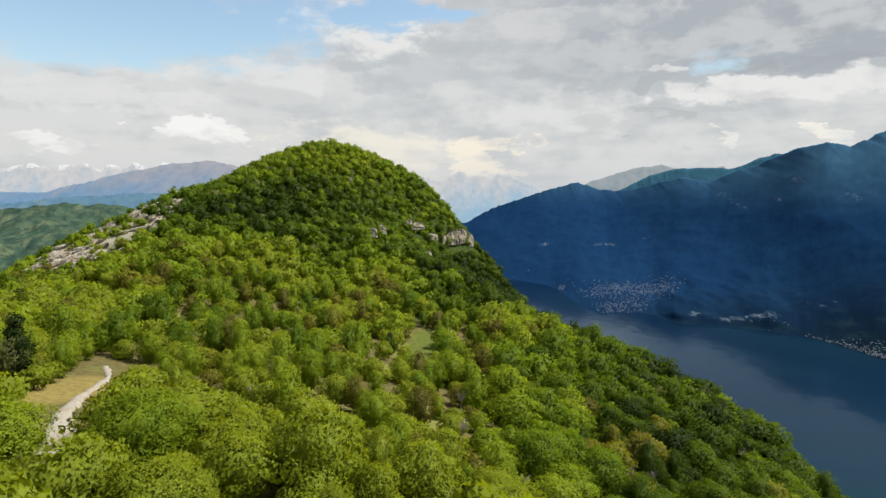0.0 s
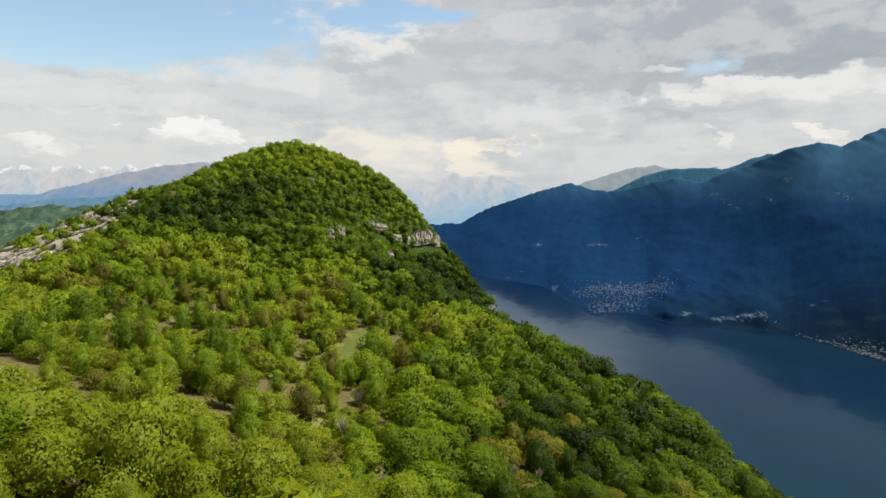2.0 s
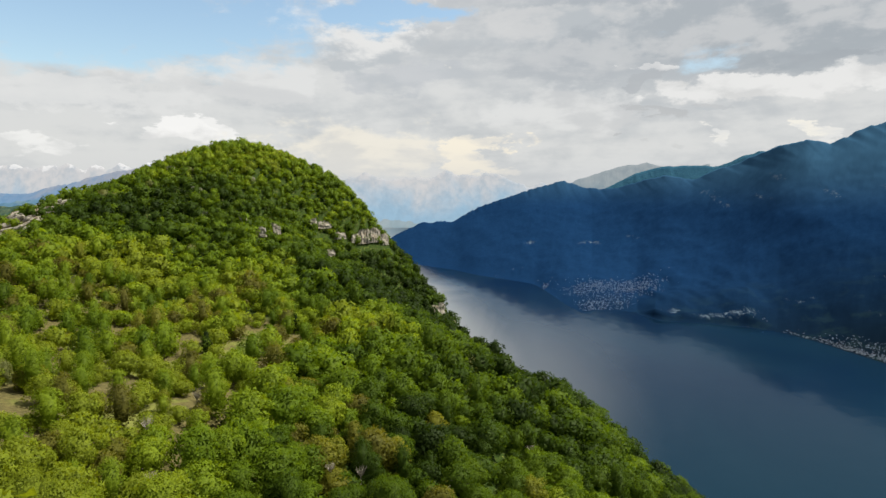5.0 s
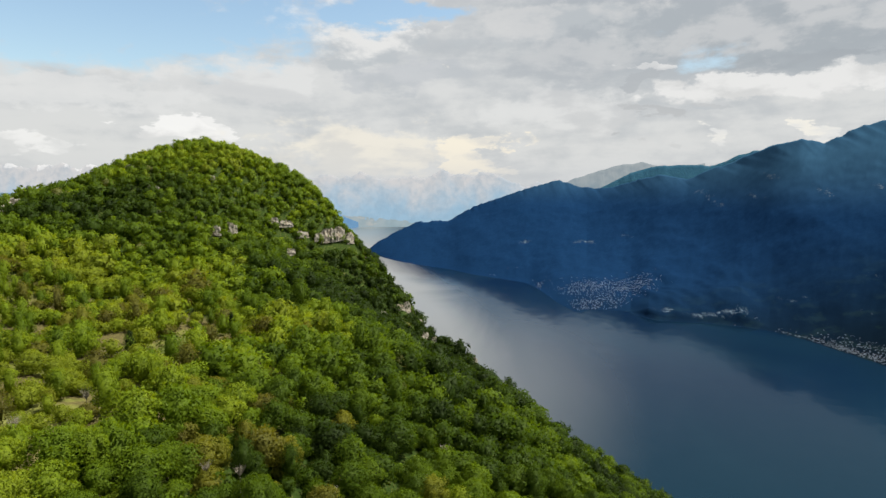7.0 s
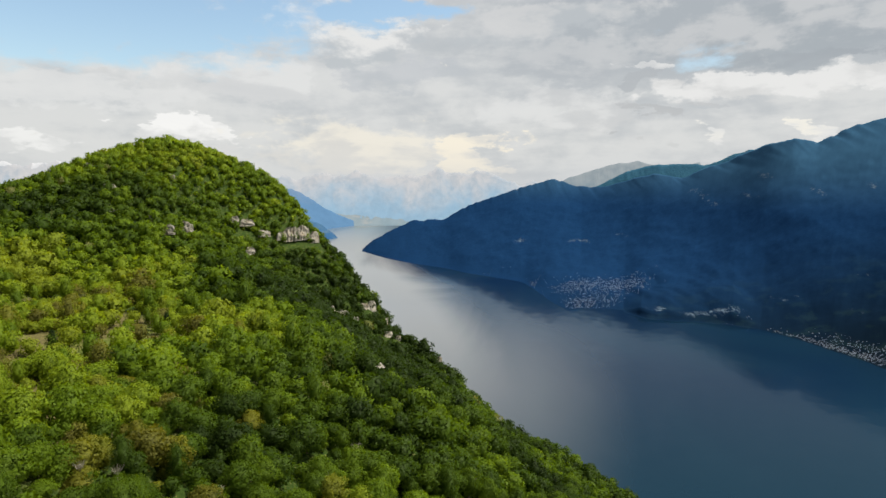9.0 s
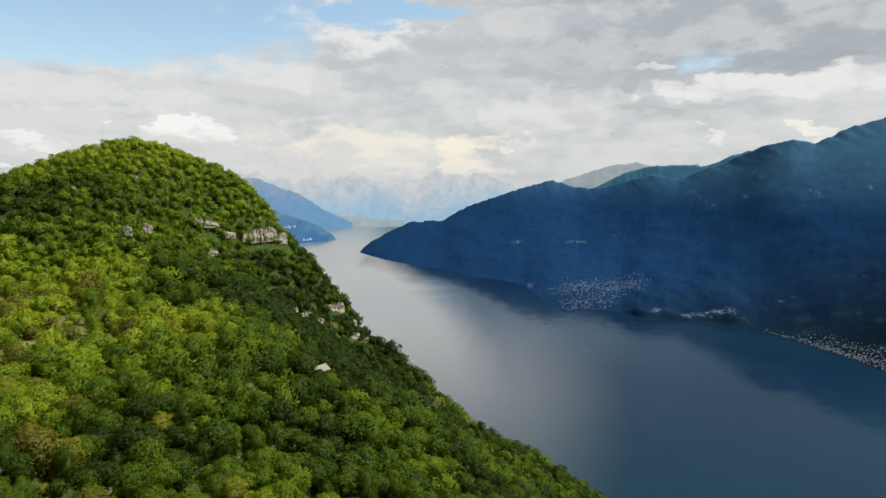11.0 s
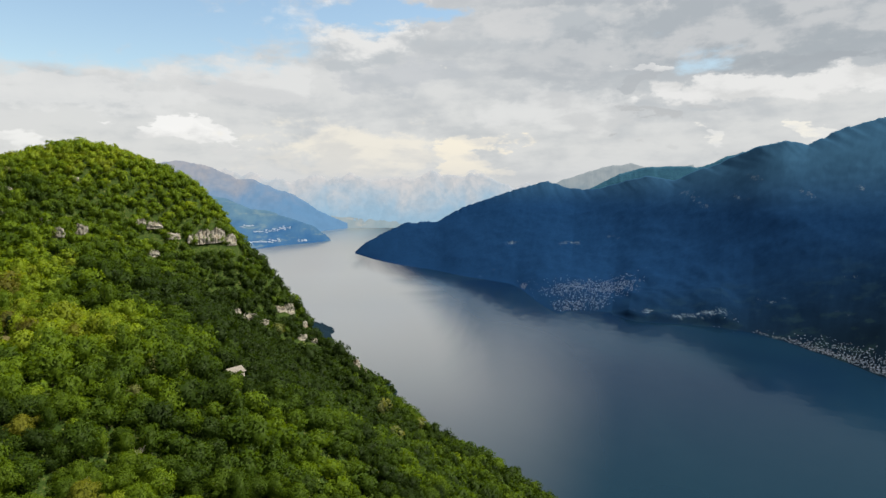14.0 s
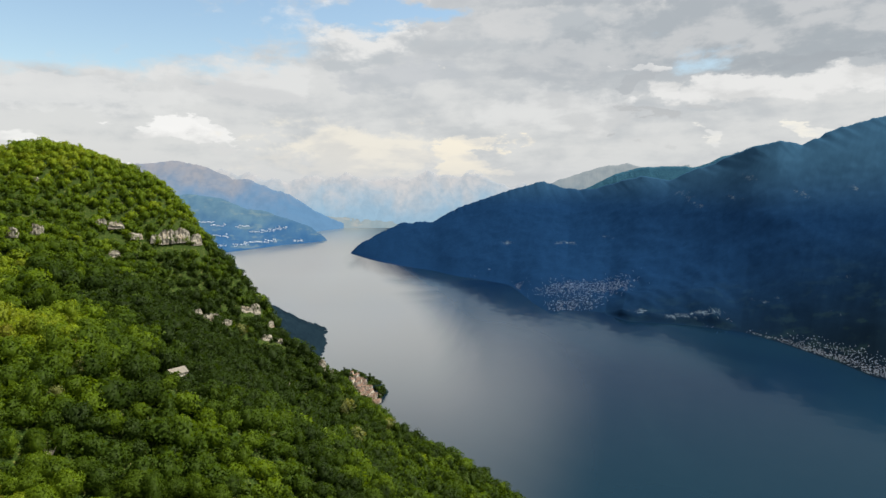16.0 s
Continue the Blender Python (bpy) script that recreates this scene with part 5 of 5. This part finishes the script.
PLASTER = coat("cream_render", (0.32, 0.29, 0.24), (0.52, 0.48, 0.42), 0.9, 0.1)
CLAY = coat("red_clay_roof", (0.11, 0.075, 0.058), (0.19, 0.125, 0.095), 0.9, 0.1)
SIZES = ((9, 7, 6, 1.8), (11, 8, 7.5, 2.0), (8, 6.5, 5.5, 1.7), (13, 8, 8, 2.0))
SHAPES = [cottage_meshes(*s) for s in SIZES]
COVE_SHAPES = [cottage_meshes(*s, PLASTER, CLAY) for s in SIZES]


def town(rng, spots, height, group, label, big=1.0, singles=999, shapes=SHAPES):
    """spots: bearing, distance, spread in bearing, spread in distance, how many."""
    rest, made = [], 0
    for b, d, sb, sd, n in spots:
        for _ in range(n):
            bb, dd = b + rng.normal(0, sb), d + rng.normal(0, sd)
            z, x = height(bb, dd)
            if z < 0.5:
                continue
            wall, roof = shapes[rng.randint(4)]
            s = big * rng.uniform(0.5, 0.85)
            m = Matrix.LocRotScale((x, dd, z), Euler((0, 0, rng.uniform(-0.5, 0.5) + 1.57 * rng.randint(2))), (s, s, s))
            made += 1
            if made > singles:
                rest.append((wall, roof, m))
                continue
            t = new("house")
            t.matrix_basis = m
            tagged(t, label, "house", group)
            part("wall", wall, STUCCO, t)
            part("roof", roof, TILE, t)
    if rest:
        bm = bmesh.new()
        for wall, roof, m in rest:
            for me, slot in ((wall, 0), (roof, 1)):
                n0, f0 = len(bm.verts), len(bm.faces)
                bm.from_mesh(me)
                bm.verts.ensure_lookup_table()
                bm.faces.ensure_lookup_table()
                for v in bm.verts[n0:]:
                    v.co = m @ v.co
                for f in bm.faces[f0:]:
                    f.material_index = slot
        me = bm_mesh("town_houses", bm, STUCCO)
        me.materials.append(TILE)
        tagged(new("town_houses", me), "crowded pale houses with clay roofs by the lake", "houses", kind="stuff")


def on_east(b, d):
    shore, _, _ = east_column(b)
    return (float(east_z(b, d)) if d > shore + 8 else -1.0), 69 + b * d


TOWN_RNG = np.random.RandomState(17)
town(TOWN_RNG, [(0.17, 2850, 0.008, 40, 50), (0.25, 2660, 0.024, 60, 420), (0.315, 2660, 0.025, 50, 430), (0.25, 2400, 0.014, 60, 220), (0.285, 2460, 0.02, 70, 260), (0.272, 2300, 0.016, 28, 150), (0.345, 2580, 0.014, 45, 90), (0.10, 3190, 0.02, 18, 8)],
     on_east, "houses of the lakeside town", "pale rendered house with a clay roof in the lakeside town", 0.31, 100)
town(TOWN_RNG, [(0.52, 2045, 0.02, 10, 7)] + [(b, float(east_column(b)[0]) + 14 + far, 0.006, 6 + 0.35 * far, n) for b in np.arange(0.575, 0.84, 0.0125) for far, n in ((8, int(np.interp(b, [0.57, 0.63, 0.68, 0.84], [4, 20, 30, 34]))), (48, int(np.interp(b, [0.62, 0.68, 0.72, 0.84], [0, 12, 22, 20]))))],
     on_east, "houses of the shore village", "pale rendered house with a clay roof in the shore village", 0.30, 130)


# the delta village below the hill
def delta_z(X, Y):
    r2 = ((X + 52) / 92.0) ** 2 + ((Y - 1385) / 120.0) ** 2
    return 66 * np.exp(-r2 * 1.6) - 14 + np.clip(-(X + 120) * 0.5, 0, 200) + (vnoise(X, Y, 25.0, 131, 3) - 0.5) * 8 + (vnoise(X, Y, 9.0, 133, 2) - 0.5) * 11


grid_sheet("delta", np.arange(-420, 120, 6.0), np.arange(1200, 1600, 6.0), delta_z, SHORE, "wooded shore with a small village", "shore")
town(TOWN_RNG, [(-0.072, 1360, 0.010, 20, 30), (-0.056, 1335, 0.010, 20, 60), (-0.042, 1312, 0.009, 16, 50)], lambda b, d: (float(delta_z(np.float64(69 + b * d), np.float64(d))), 69 + b * d),
     "houses of the cove village", "cream house with a red clay roof in the cove village", 1.15, shapes=COVE_SHAPES)


def cove_trees():
    """Dark crowded trees round the cove village, too far off to tell apart."""
    rng = np.random.RandomState(61)
    V, F, T, N, base = [], [], [], [], 0
    while len(V) < 170:
        x, y = rng.uniform(-150, 45), rng.uniform(1290, 1470)
        z = float(delta_z(np.float64(x), np.float64(y)))
        if z < 3 or (-40 < x < 26 and 1295 < y < 1365 and rng.rand() < 0.85):
            continue
        v, f, nr = LOD["round" if rng.rand() < 0.8 else "cone"][4][rng.randint(6)]
        s = rng.uniform(3.5, 7.0) * (0.75 if y < 1340 else 1.0)
        V.append(v * s + (x, y, z - 0.5)), F.append(f + base), T.append(np.full(len(v), rng.uniform(0.0, 0.12))), N.append(nr)
        base += len(v)
    ob = new("shore_trees", mesh_of("shore_trees", np.concatenate(V), np.concatenate(F), LEAF_MANY, False, np.concatenate(T), np.concatenate(N)))
    tagged(ob, "dark green trees crowded round the cove village", "trees", kind="stuff")


cove_trees()


HULL = coat("white_hull", (0.62, 0.63, 0.65), (0.74, 0.75, 0.76), 0.35, 0.5, 0.0)


def boat(x, y, turn):
    """A small white motor launch: pointed hull, cabin and windscreen."""
    b = new("boat")
    b.matrix_basis = pose(x, y, 0.0, 0, 0, turn)
    tagged(b, "small white motor boat on the lake off the cove", "boat", "boats off the cove")
    bm = bmesh.new()
    rings = []
    for t, w, keel in ((-4.5, 1.4, -0.5), (-1.5, 1.7, -0.6), (2.0, 1.4, -0.5), (4.0, 0.7, -0.2), (5.2, 0.05, 0.4)):
        rings.append([bm.verts.new(p) for p in ((t, -w, 1.0), (t, -w * 0.6, keel), (t, w * 0.6, keel), (t, w, 1.0))])
    for p, q in zip(rings[:-1], rings[1:]):
        for i in range(3):
            bm.faces.new((p[i], q[i], q[i + 1], p[i + 1]))
        bm.faces.new((p[3], q[3], q[0], p[0]))
    bm.faces.new(rings[0])
    part("hull", bm, HULL, b)
    bm = bmesh.new()
    box(bm, -0.6, 0, 1.6, 3.2, 2.2, 1.2)
    bmesh.ops.bevel(bm, geom=bm.edges[:], offset=0.2, segments=2)
    part("cabin", bm, HULL, b)
    bm = bmesh.new()
    box(bm, 1.05, 0, 1.75, 0.12, 1.8, 0.6)
    part("windscreen", bm, GLASS, b)


boat(9.0, 1352.0, 30)
boat(44.0, 1270.0, -50)


# specks of far villages on the lake hills
def far_villages():
    rng = np.random.RandomState(29)
    co = np.empty(len(lake_hills.data.vertices) * 3)
    lake_hills.data.vertices.foreach_get("co", co)
    co = co.reshape(-1, 3)
    ok = co[(co[:, 2] > lake_z(co[:, 1]) + 12) & (co[:, 2] < 250) & (co[:, 0] > -1450) & (co[:, 0] < -620)]
    centres = ok[rng.randint(0, len(ok), 14)]
    bm = bmesh.new()
    for c in centres:
        d = np.hypot((ok[:, 0] - c[0]) / 3.0, (ok[:, 2] - c[2]) * 1.5)
        for p in ok[np.argsort(d)[:14]]:
            s = rng.uniform(5, 9)
            box(bm, p[0] + rng.uniform(-6, 6), p[1] - rng.uniform(0, 12), p[2] + rng.uniform(-3, 3), s, s, 6)
    tagged(new("village_houses", bm_mesh("village_houses", bm, STUCCO)), "tiny pale houses scattered on the blue far hills", "houses", kind="stuff")


far_villages()
